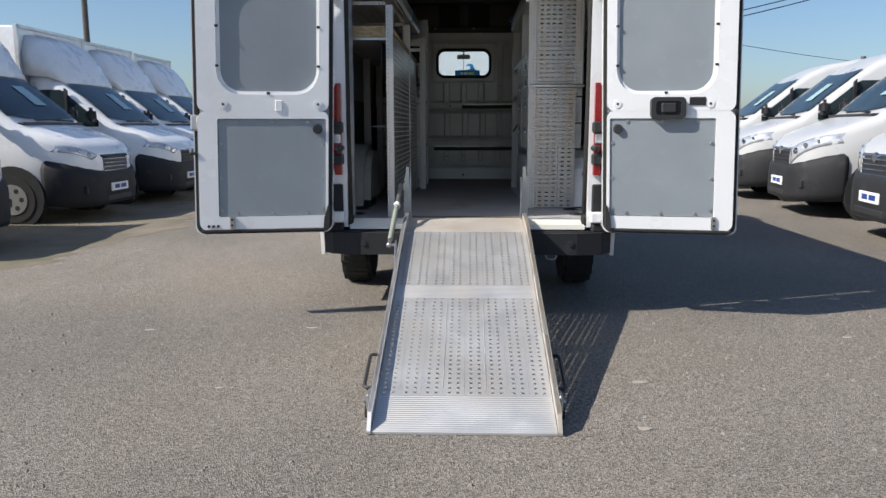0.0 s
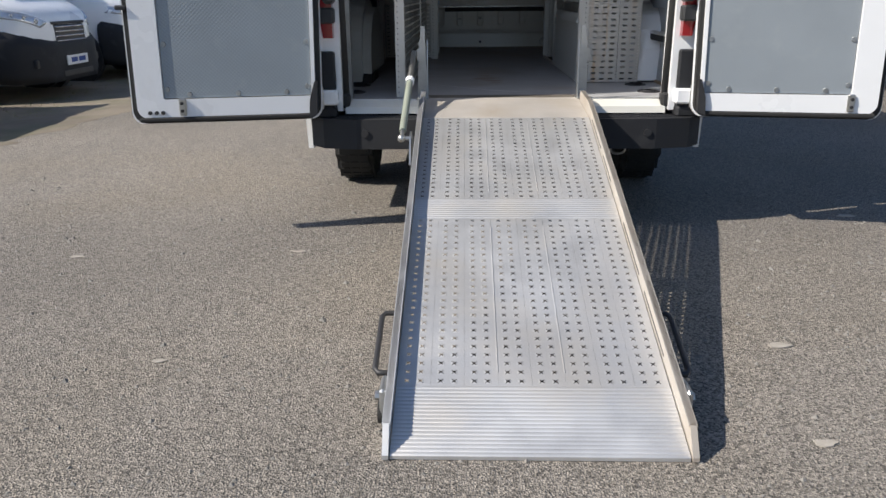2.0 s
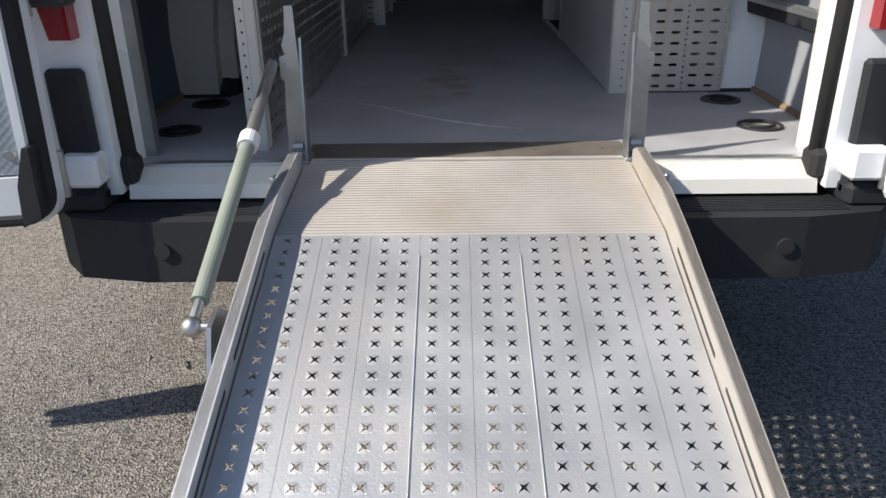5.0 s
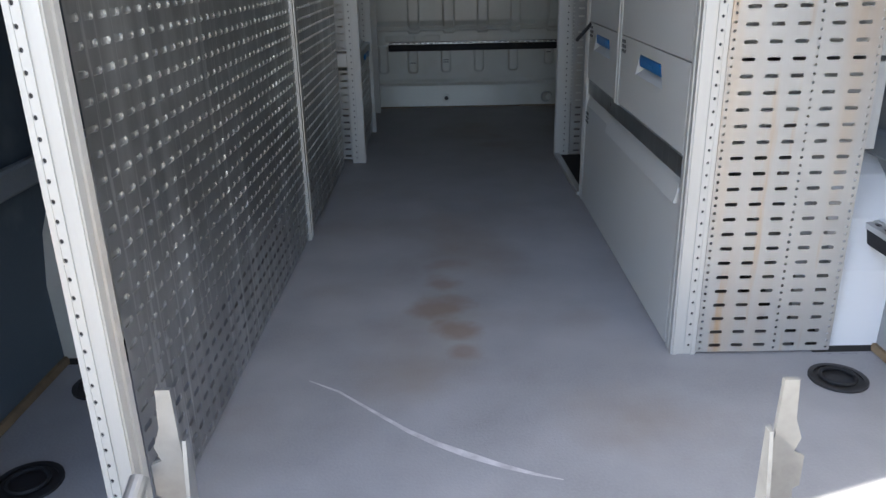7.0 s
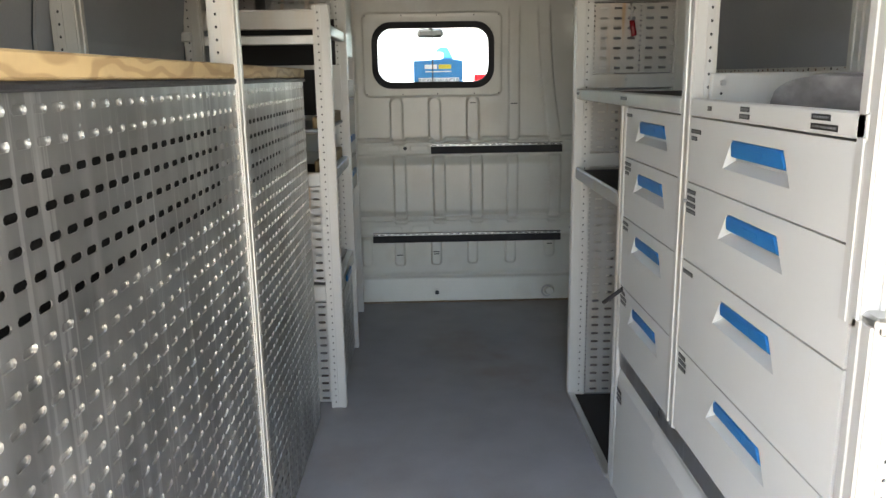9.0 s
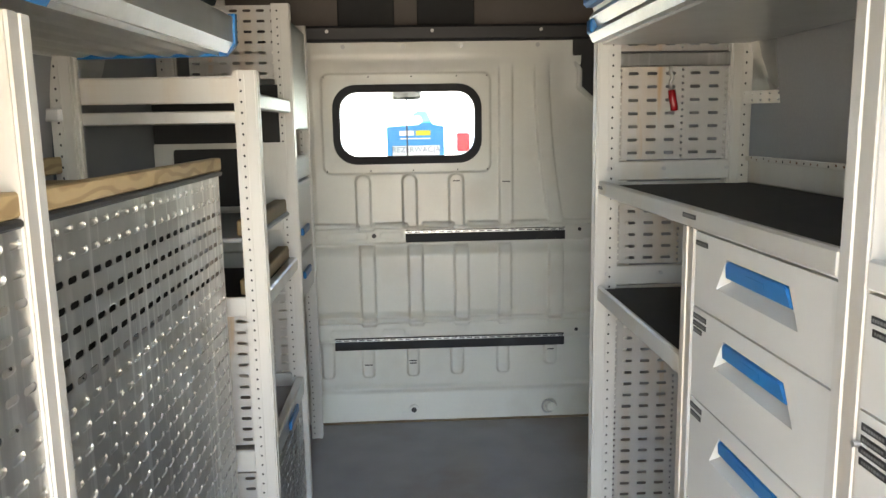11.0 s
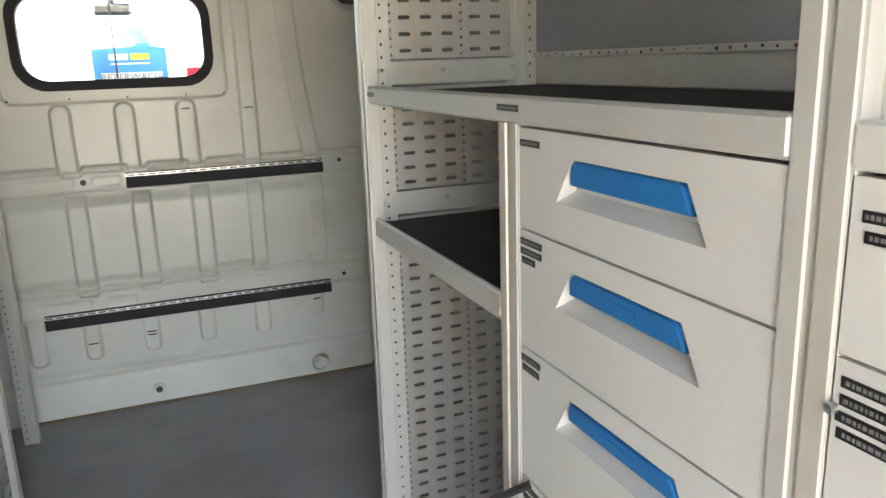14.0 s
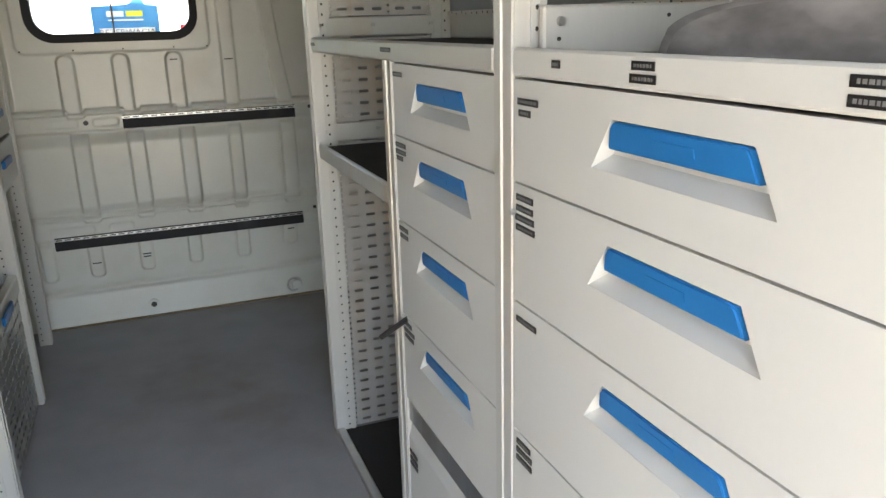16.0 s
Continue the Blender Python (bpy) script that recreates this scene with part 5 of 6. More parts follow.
def drawer(y0, y1, z0, z1, seed, tapes):
    """Drawer front facing -x with a scooped grip under a blue lip."""
    c = (y0 + y1) / 2 - (0.010 if y1 - y0 < 0.5 else 0.0)
    t = z1 - 0.030
    d = part("drawer", box(RXF + 0.018, 0.85, y0 + 0.004, y1 - 0.004, z0 + 0.006, z1 - 0.006), DRAWER, rack, "light grey steel drawer")
    hole = [(c - 0.098, t), (c + 0.098, t), (c + 0.133, t - 0.054), (c - 0.127, t - 0.054)]
    g = 0.0016
    outer = [(y0 + g, z1 - g), (y1 - g, z1 - g), (y1 - g, z0 + g), (y0 + g, z0 + g)]
    front = part("drawer_front", ring_plate(outer, hole, RXF, RXF + 0.016, "x"), DRAWER, d)
    bm = bmesh.new()
    a = [bm.verts.new((RXF + 0.001, y, z)) for y, z in hole]
    inn = [(c - 0.09, t - 0.004), (c + 0.09, t - 0.004), (c + 0.105, t - 0.024), (c - 0.105, t - 0.024)]
    b = [bm.verts.new((RXF + 0.036, y, z)) for y, z in inn]
    for k in range(4):
        bm.faces.new((a[k], a[(k + 1) % 4], b[(k + 1) % 4], b[k]))
    bm.faces.new(b)
    part("grip_scoop", bm, DRAWER, d)
    # blue lip: flush at the top, leaning into the scoop, its upper corners rounded
    lip = [(c - 0.101, t - 0.031), (c - 0.095, t - 0.010), (c - 0.092, t - 0.004), (c - 0.086, t - 0.001), (c + 0.090, t - 0.001), (c + 0.097, t - 0.004), (c + 0.100, t - 0.010), (c + 0.109, t - 0.031)]
    bm = prism(lip, RXF + 0.0075, RXF - 0.0025, "x")
    bmesh.ops.bevel(bm, geom=[e for e in bm.edges if all(v.co.x < RXF for v in e.verts)], offset=0.0018, segments=2, affect="EDGES", clamp_overlap=True)
    for v in bm.verts:
        v.co.x += 0.006 * (t - v.co.z) / 0.031
    h = part("handle", bm, BLUE, d, "blue plastic drawer handle")
    part("logo_bar", prism([(RXF - 0.0012, t - 0.0115), (RXF + 0.0006, t - 0.0205), (RXF + 0.0012, t - 0.0205), (RXF - 0.0006, t - 0.0115)], c - 0.028, c + 0.028, "y"), BLUE, h)
    for ty, tz, ln in tapes:
        label_tape(ty, tz, ln, RXF, front, seed + int(tz * 1000))
    return d


wide_tapes = (((1.435, 1.692, 0.052), (1.443, 1.678, 0.03)), ((1.442, 1.570, 0.045), (1.442, 1.556, 0.045), (1.442, 1.543, 0.05), (1.440, 1.530, 0.05)),
              ((1.436, 1.402, 0.055),), ((1.442, 1.215, 0.04), (1.440, 1.202, 0.045), (1.440, 1.189, 0.045)))
slim_tapes = (((1.937, 1.700, 0.05),), ((1.935, 1.572, 0.055), (1.935, 1.559, 0.055), (1.942, 1.547, 0.035)), ((1.937, 1.410, 0.05), (1.937, 1.396, 0.045)),
              ((1.935, 1.214, 0.04), (1.930, 1.200, 0.06), (1.930, 1.187, 0.05)))
for k in range(4):
    drawer(0.842, 1.474, DRAWER_Z[k + 1], DRAWER_Z[k], 10 + k, wide_tapes[k])
    drawer(1.526, 1.972, DRAWER_Z[k + 1], DRAWER_Z[k], 40 + k, slim_tapes[k])
# tops
top = part("cabinet_top", box(RXF - 0.002, RXF + 0.012, 0.842, 1.474, 1.722, 1.756, 0.003), DRAWER, rack)
for y, z, ln in ((1.365, 1.740, 0.018), (1.205, 1.745, 0.035), (1.205, 1.733, 0.04), (0.955, 1.745, 0.05), (0.945, 1.732, 0.07)):
    label_tape(y, z, ln, RXF - 0.002, top, 70 + int(y * 100))
part("top_mat", box(RXF + 0.012, 0.85, 0.87, 1.474, 1.728, 1.742), MAT_BLACK, rack)
dv = part("top_divider", box(RXF + 0.03, 0.83, 1.452, 1.466, 1.742, 1.805, 0.003), PROFILE, rack)
part("bolt", tube((0.505, 1.446, 1.786), (0.505, 1.453, 1.786), 0.0055, 12, 0.0062), STEEL, dv)
for x, z in ((0.503, 1.765), (0.665, 1.790), (0.665, 1.765)):
    part("bolt_hole", tube((x, 1.4505, z), (x, 1.4525, z), 0.0026, 10), BLACK, dv)
part("top_divider", box(0.51, 0.83, 0.875, 0.890, 1.742, 1.805, 0.003), PROFILE, rack)
wt = part("worktop_edge", box(RXF - 0.004, RXF + 0.012, 1.526, 2.640, 1.722, 1.758, 0.004), PROFILE, rack, "pale aluminium worktop edge")
label_tape(1.99, 1.742, 0.06, RXF - 0.004, wt, 91)
label_tape(2.61, 1.742, 0.04, RXF - 0.004, wt, 92)
part("worktop_mat", box(RXF + 0.012, 0.85, 1.526, 2.634, 1.728, 1.746), MAT_BLACK, rack)
part("worktop_under", box(RXF + 0.012, 0.85, 1.526, 2.634, 1.722, 1.728), ALU, rack)
part("back_upstand", box(0.842, 0.852, 0.87, 2.634, 1.746, 1.812, 0.003), PROFILE, rack)
part("slotted_rail", perforated((0.838, 0.87, 1.814), (0, 1, 0), (1, 0, 0), 1.76, 0.02, 0.03, 0.02, 0.013, 0.009, (0, 0, -0.003)), PROFILE, rack)
part("slotted_lip", box(0.833, 0.838, 0.87, 2.634, 1.803, 1.815, 0.001), PROFILE, rack)
rnd = random.Random(3)
for k in range(54):
    y, z, r = 0.90 + k * 0.032 + rnd.uniform(-0.006, 0.006), 1.809 + rnd.uniform(-0.002, 0.003), rnd.uniform(0.0016, 0.0034)
    part("rust_spot", tube((0.8322, y, z), (0.8332, y, z), r, 7), RUST if k % 3 else BLACK, rack)
part("low_shelf_mat", box(RXF + 0.01, 0.85, 1.99, 2.634, 1.462, 1.472), MAT_BLACK, rack)
part("low_shelf_edge", box(RXF - 0.003, RXF + 0.010, 2.02, 2.640, 1.440, 1.482, 0.004), PROFILE, rack)
part("cabinet_side", box(RXF + 0.02, 0.85, 1.972, 1.980, 0.62, 1.72), DRAWER, rack)
part("dark_bar", box(RXF + 0.004, RXF + 0.03, 0.85, 1.972, 0.985, 1.037, 0.003), ALU_DARK, rack)
cover = part("arch_cover", prism([(RXF - 0.002, 0.604), (RXF + 0.002, 0.95), (RXF + 0.012, 0.982), (RXF + 0.03, 0.985), (RXF + 0.03, 0.604)], 0.842, 1.970, "y"), DRAWER, rack, "light grey sheet cover over the wheel arch")
part("cover_crease", prism([(RXF - 0.006, 0.93), (RXF - 0.001, 0.95), (RXF + 0.004, 0.975), (RXF + 0.004, 0.93)], 0.86, 1.60, "y"), DRAWER, cover)
for z in (0.925, 0.91, 0.897):
    label_tape(1.93, z, 0.045, RXF - 0.0015, cover, int(z * 1000))
part("floor_channel", box(RXF - 0.012, RXF + 0.014, 2.02, 2.635, 0.600, 0.616, 0.003), ALU, rack)
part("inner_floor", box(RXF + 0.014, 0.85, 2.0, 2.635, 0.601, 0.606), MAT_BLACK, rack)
part("inner_back", box(0.852, 0.858, 1.975, 2.635, 0.61, 1.72), ALU_DARK, rack)
bar = part("cross_bar", perforated((0.50, 1.488, 1.972), (1, 0, 0), (0, 0, 1), 0.33, 0.036, 0.055, 0.036, 0.010, 0.010, (0, 0.004, 0)), ALU, rack)
part("bar_back", box(0.50, 0.83, 1.492, 1.500, 1.972, 2.008, 0.002), ALU_DARK, bar)
br = part("wall_bracket", perforated((0.812, 2.640, 1.948), (0.73, -0.68, 0), (0, 0, 1), 0.13, 0.032, 0.021, 0.016, 0.006, 0.006, (0.002, 0.002, 0)), PROFILE, rack)
part("bracket_clamp", box(0.888, 0.915, 2.535, 2.562, 1.942, 1.988, 0.006), ALU, rack)
part("lock_pin", tube((RXF - 0.035, 2.01, 1.165), (RXF, 1.94, 1.225), 0.006, 8), BLACK, rack)
part("latch", tube((RXF - 0.008, 1.468, 1.548), (RXF + 0.004, 1.468, 1.548), 0.004, 8), STEEL, rack)

# shelf above the worktop
hs = thing("upper_shelf", (0.66, 1.7, 2.09), "aluminium upper shelf tray with blue corner caps", "shelf")
part("shelf_front", prism([(0.430, 2.105), (0.420, 2.125), (0.432, 2.14), (0.420, 2.165), (0.432, 2.18), (0.425, 2.205), (0.445, 2.21), (0.452, 2.105)], 0.85, 2.64, "y"), ALU, hs)
part("shelf_floor", box(0.45, 0.85, 0.85, 2.64, 2.10, 2.112, 0.003), ALU, hs)
part("corner_cap", box(0.415, 0.455, 2.60, 2.645, 2.125, 2.160, 0.004), BLUE, hs, "blue corner cap")
part("corner_cap", box(0.405, 0.50, 2.50, 2.648, 2.190, 2.225, 0.008), BLUE, hs, "blue corner cap")

# red hand tool hanging on the slotted plate
tool = thing("red_hook_tool", (0.632, 2.642, 1.93), "red-handled hook hanging on the slotted plate", "tool")
part("hook", path_tube([(0.632, 2.640, 2.045), (0.630, 2.634, 2.030), (0.635, 2.632, 2.015), (0.630, 2.634, 2.005), (0.634, 2.634, 1.985)], 0.005, 8), STEEL, tool, smooth=True)
part("grip", path_tube([(0.634, 2.634, 1.985), (0.636, 2.632, 1.965), (0.640, 2.630, 1.945), (0.642, 2.632, 1.935)], 0.010, 10), RED, tool, smooth=True)

# two worn arched covers lying on the cabinet top, one in front of the other


def arched_cover(y0, y1, x0, x1, height):
    """A shell with a rounded far end that runs on flat towards the doors."""
    r = 0.17
    top = [(y1 - r + r * math.cos(a), height * math.sin(a) ** 0.75) for a in [math.pi / 2 * k / 14 for k in range(15)]]
    outer = [(y, 1.7425 + h) for y, h in top] + [(y0 + 0.02, 1.7425 + height * 0.99), (y0, 1.7425 + height * 0.85), (y0, 1.7425)]
    bm = prism(outer, x0, x1, "x")
    bmesh.ops.bevel(bm, geom=[e for e in bm.edges if abs(e.verts[0].co.x - e.verts[1].co.x) < 1e-5 and min(v.co.z for v in e.verts) > 1.75], offset=0.005, segments=2, affect="EDGES", clamp_overlap=True)
    return single("arched_cover", bm, WRAP, "scuffed grey plastic arched cover lying on the drawer cabinet", "cover", "arched covers", smooth=False)


arched_cover(0.90, 1.385, 0.60, 0.80, 0.060)
arched_cover(0.895, 1.262, 0.515, 0.597, 0.056)

# worn pale scuff on the floor, where something was dragged
bm = bmesh.new()
pts = [(-0.34, 0.70), (-0.272, 0.655), (-0.20, 0.585), (-0.124, 0.512), (-0.07, 0.47), (-0.019, 0.438), (0.05, 0.40), (0.106, 0.375), (0.15, 0.36)]
wid = (0.002, 0.004, 0.005, 0.007, 0.008, 0.010, 0.007, 0.004, 0.001)
a = [bm.verts.new((x, y + w, 0.6004)) for (x, y), w in zip(pts, wid)]
b = [bm.verts.new((x, y - w, 0.6004)) for (x, y), w in zip(pts, wid)]
for k in range(len(pts) - 1):
    bm.faces.new((a[k], b[k], b[k + 1], a[k + 1]))
single("scuff_mark", bm, material("pale_scuff", (0.56, 0.55, 0.55), 0.7, 0, 0.3, 30, 200, 0.1), "pale curved scuff mark on the grey floor", "scuff")
from mathutils.bvhtree import BVHTree


# ---- cab in front of the bulkhead ----
part("cab_side", prism([(4.0, 0.5), (5.9, 0.5), (6.1, 1.1), (5.5, 1.25), (4.75, 2.25), (4.0, 2.4)], -1.0, -0.96, "x"), VAN_WHITE, van)
part("cab_side", prism([(4.0, 0.5), (5.9, 0.5), (6.1, 1.1), (5.5, 1.25), (4.75, 2.25), (4.0, 2.4)], 0.96, 1.0, "x"), VAN_WHITE, van)
part("cab_roof", prism([(4.55, 2.62), (4.78, 2.24), (4.72, 2.22), (4.40, 2.5), (4.0, 2.5), (4.0, 2.64)], -0.96, 0.96, "x"), VAN_WHITE, van)
part("nose", prism([(5.45, 1.25), (6.1, 1.08), (6.15, 0.4), (4.0, 0.4), (4.0, 0.55), (5.3, 0.6)], -0.96, 0.96, "x"), VAN_WHITE, van)
part("dashboard", prism([(5.0, 1.0), (5.1, 1.22), (5.45, 1.26), (5.45, 0.8)], -0.95, 0.95, "x"), BLACK, van)
ws = part("windscreen", prism([(5.46, 1.26), (4.78, 2.23), (4.784, 2.234), (5.464, 1.264)], -0.93, 0.93, "x"), GLASS, van)
ws.visible_shadow = False
mirror = thing("rear_view_mirror", (-0.04, 4.95, 2.05), "dark rear-view mirror under the cab roof", "mirror")
part("mirror_shell", box(-0.13, 0.04, 4.93, 4.98, 2.050, 2.105, 0.015), BLACK, mirror)
part("stalk", tube((-0.045, 4.95, 2.10), (-0.045, 4.90, 2.19), 0.012, 8), BLACK, mirror)
tag = thing("hanging_tag", (0.0, 4.90, 1.70), "blue and white reservation card hanging in the windscreen", "card")
hook = [(-0.155, 1.70), (0.160, 1.70), (0.160, 1.905), (0.10, 1.915), (0.066, 1.985), (0.02, 1.990), (-0.01, 1.972), (-0.012, 1.955), (0.012, 1.960), (0.035, 1.955), (0.038, 1.930), (0.02, 1.915), (-0.155, 1.905)]
part("card", prism(hook, 4.899, 4.902, "y"), CARD_BLUE, tag)
part("white_field", box(-0.125, 0.135, 4.8965, 4.8985, 1.705, 1.800), PAPER, tag)
part("title_bar", box(-0.085, -0.005, 4.8965, 4.8985, 1.855, 1.882), PAPER, tag)
part("title_bar", box(0.005, 0.085, 4.8965, 4.8985, 1.855, 1.882), material("yellow_ink", (0.7, 0.6, 0.05), 0.6), tag)
part("small_text_bar", box(-0.08, 0.085, 4.8965, 4.8985, 1.835, 1.842), PAPER, tag)
txt = bpy.data.curves.new("word", "FONT")
txt.body, txt.size, txt.align_x, txt.extrude = "REZERWACJA", 0.043, "CENTER", 0.0004
tmp = bpy.data.objects.new("word", txt)
scene.collection.objects.link(tmp)
bpy.context.view_layer.update()
me = bpy.data.meshes.new_from_object(tmp.evaluated_get(bpy.context.evaluated_depsgraph_get()))
bpy.data.objects.remove(tmp)
bm = bmesh.new()
bm.from_mesh(me)
bm.transform(Matrix.Translation((0.005, 4.8955, 1.765)) @ Matrix.Rotation(radians(90), 4, "X"))
part("lettering", bm, material("grey_ink", (0.16, 0.20, 0.26), 0.6), tag)

# ---- parked vehicles ----
CARD_PALE = material("pale_price_card", (0.30, 0.44, 0.46), 0.3)
PLATE_BLUE = material("plate_lettering", (0.02, 0.06, 0.25), 0.5)


def loft(sections, bm=None):
    bm = bm or bmesh.new()
    rings = [[bm.verts.new(p) for p in s] for s in sections]
    n = len(rings[0])
    for a, b in zip(rings, rings[1:]):
        for k in range(n - 1):
            bm.faces.new((a[k], a[k + 1], b[k + 1], b[k]))
        bm.faces.new((a[-1], a[0], b[0], b[-1]))
    bm.faces.new(rings[0][::-1])
    bm.faces.new(rings[-1])
    return bm


def section(x, w, z0, zt, flat=0.5):
    """Closed cross-section of a vehicle at x: half-width w at the sill, leaning in upwards, rounded roof edge."""
    def lean(z):
        return w * (1 - 0.105 * max(0.0, z - 1.15) / 1.3)
    r = min(0.14, (zt - z0) * 0.22)
    half = [(w * 0.94, z0), (w, z0 + (zt - z0) * 0.18), (lean(z0 + (zt - z0) * 0.55), z0 + (zt - z0) * 0.55), (lean(zt) - 0.0, zt - r), (lean(zt) - r * 0.35, zt - r * 0.3), (lean(zt) - r * 1.1, zt - r * 0.02 - 0.01), (lean(zt) * 0.45, zt)]
    return [(x, -a, b) for a, b in half] + [(x, a, b) for a, b in reversed(half)]


def parked_van(front, heading, boxed, group, label, height=2.48, grille="slats", badge=True, ground=0.0):
    v = thing("parked_van", (front[0], front[1], ground), label, "van", group, heading)

    def put(name, bm, mat, parent=v, lab="", smooth=False):
        return part(name, bm, mat, parent, lab, local=True, smooth=smooth)

    st = [(0.03, 0.42, 0.42, 0.86), (0.005, 0.56, 0.40, 0.94), (-0.06, 0.70, 0.38, 1.02), (-0.17, 0.82, 0.36, 1.09), (-0.33, 0.91, 0.36, 1.16), (-0.58, 0.98, 0.40, 1.25), (-0.88, 1.0, 0.42, 1.36), (-1.3, 1.01, 0.36, 1.72), (-1.72, 1.01, 0.36, 2.05)]
    if boxed:
        st += [(-1.95, 1.01, 0.36, 2.17), (-2.25, 1.0, 0.36, 2.20)]
    else:
        st += [(-1.95, 1.01, 0.36, 2.22), (-2.3, 1.01, 0.36, height - 0.10), (-2.9, 1.01, 0.36, height), (-5.5, 1.01, 0.36, height), (-5.62, 0.96, 0.38, height - 0.06)]
    shell = loft([section(*s) for s in st])
    tree = BVHTree.FromBMesh(shell)
    # sunlit panel vans get the darkened white, shaded box vans the full white
    paint = VAN_WHITE if boxed else SUN_DIMMED_WHITE
    put("body", shell, paint, smooth=True)
    # dark lower bumper wraps round the nose
    lo = [(0.075, 0.42, 0.24, 0.65), (0.05, 0.58, 0.22, 0.69), (-0.01, 0.72, 0.22, 0.74), (-0.12, 0.85, 0.22, 0.80), (-0.27, 0.94, 0.22, 0.86), (-0.46, 1.0, 0.24, 0.90), (-0.52, 1.0, 0.24, 0.88)]
    put("front_bumper", loft([section(*s) for s in lo]), BUMPER, lab="dark grey plastic front bumper", smooth=True)
    put("lower_intake", box(0.04, 0.082, -0.38, 0.38, 0.27, 0.345, 0.01), BLACK)
    for s in (-1, 1):
        put("fog_recess", box(-0.10, -0.015, min(s * 0.60, s * 0.78), max(s * 0.60, s * 0.78), 0.40, 0.50, 0.01), BLACK)
    gr = put("grille", box(-0.08, 0.045, -0.38, 0.38, 0.655, 0.89, 0.03), BLACK)
    for k in range(4):
        put("grille_slat", box(0.035, 0.053, -0.36, 0.36, 0.685 + k * 0.055, 0.700 + k * 0.055, 0.004), BUMPER if grille == "slats" else CHROME, gr)
    put("grille_bar", box(-0.06, 0.040, -0.40, 0.40, 0.885, 0.92, 0.012), CHROME if grille != "plain" else BLACK, gr)
    if badge:
        put("badge", tube((0.035, 0, 0.88), (0.060, 0, 0.88), 0.055, 18), CHROME, gr)
    # headlamps follow the curve of the wings
    shape = ((0.47, 0.915), (0.60, 0.855), (0.93, 0.975), (0.90, 1.075)) if boxed else ((0.40, 0.915), (0.44, 0.70), (0.945, 0.99), (0.925, 1.12))
    for s in (-1, 1):
        def skin(u, v, off):
            y0, z0, y1, z1 = [shape[0][c] + (shape[3][c] - shape[0][c]) * u for c in (0, 1)] + [shape[1][c] + (shape[2][c] - shape[1][c]) * u for c in (0, 1)]
            y, z = y0 + (y1 - y0) * v, z0 + (z1 - z0) * v + 0.015 * math.sin(math.pi * u)
            at = tree.ray_cast(Vector((2.0, s * y, z)), Vector((-1, 0, 0)))[0]
            x = at.x if at else -0.62
            return (x + off, s * y, z)
        bm = bmesh.new()
        g = [[bm.verts.new(skin(i / 12, j / 4, 0.010)) for j in range(5)] for i in range(13)]
        for i in range(12):
            for j in range(4):
                bm.faces.new((g[i][j], g[i + 1][j], g[i + 1][j + 1], g[i][j + 1]))
        rim = [g[i][0] for i in range(13)] + [g[12][j] for j in range(1, 5)] + [g[i][4] for i in range(11, -1, -1)] + [g[0][j] for j in range(3, 0, -1)]
        low = [bm.verts.new(v.co + Vector((-0.03, 0, 0))) for v in rim]
        for k in range(len(rim)):
            bm.faces.new((rim[k], rim[(k + 1) % len(rim)], low[(k + 1) % len(rim)], low[k]))
        lamp = put("headlamp", bm, LAMP_CLEAR, lab="clear headlamp", smooth=True)
        for u, r in ((0.25, 0.045), (0.52, 0.04), (0.76, 0.028)):
            c = Vector(skin(u, 0.5, 0.004))
            put("reflector", tube(c, c + Vector((0.012, s * 0.004, 0)), r if not boxed else r * 0.7, 14), CHROME, lamp)
            put("bulb_shade", tube(c, c + Vector((0.015, s * 0.005, 0)), r * 0.40, 10), STEEL, lamp)
    # glass: windscreen on the slope, side windows on the flanks
    bm = bmesh.new()
    rows = []
    cols = [-1 + k / 8 for k in range(17)]
    for k in range(15):
        x = -0.92 - 0.80 * k / 14
        row = []
        for q in cols:
            at = tree.ray_cast(Vector((x - 0.08 * q * q, q * (0.87 - 0.09 * k / 14), 3.5)), Vector((0, 0, -1)))[0]
            row.append(bm.verts.new(at + Vector((0.012, 0, 0.016))))
        rows.append(row)
    for r0, r1 in zip(rows, rows[1:]):
        for k in range(16):
            bm.faces.new((r0[k], r0[k + 1], r1[k + 1], r1[k]))
    put("windscreen", bm, TINT, lab="dark reflecting windscreen", smooth=True)
    put("wiper", path_tube([(-0.86, 0.6, 1.39), (-0.92, 0.1, 1.415), (-0.90, -0.35, 1.405)], 0.012, 6), BLACK)
    put("scuttle", box(-0.92, -0.80, -0.80, 0.80, 1.335, 1.372, 0.01), BLACK)
    bm = bmesh.new()
    q = []
    for x, y in ((-1.16, 0.12), (-1.16, 0.42), (-1.50, 0.40), (-1.50, 0.12)):
        q.append(bm.verts.new(tree.ray_cast(Vector((x, y, 3.5)), Vector((0, 0, -1)))[0] + Vector((0.020, 0, 0.026))))
    bm.faces.new(q)
    put("price_card", bm, CARD_PALE, lab="pale price card behind the windscreen")
    for s in (-1, 1):
        yy = 1.0
        bm = bmesh.new()
        rows = []
        for k in range(21):
            x = -1.10 - 0.98 * k / 20
            top = min(1.92, 1.36 + (-0.88 - x) * 0.83 - 0.13)
            row = []
            for j in range(7):
                z = 1.31 + (top - 1.31) * j / 6
                at = tree.ray_cast(Vector((x, s * 3.0, z)), Vector((0, -s, 0)))[0]
                row.append(bm.verts.new(at + Vector((0, s * 0.012, 0))))
            rows.append(row)
        for r0, r1 in zip(rows, rows[1:]):
            for k in range(6):
                bm.faces.new((r0[k], r0[k + 1], r1[k + 1], r1[k]))
        put("side_window", bm, TINT)
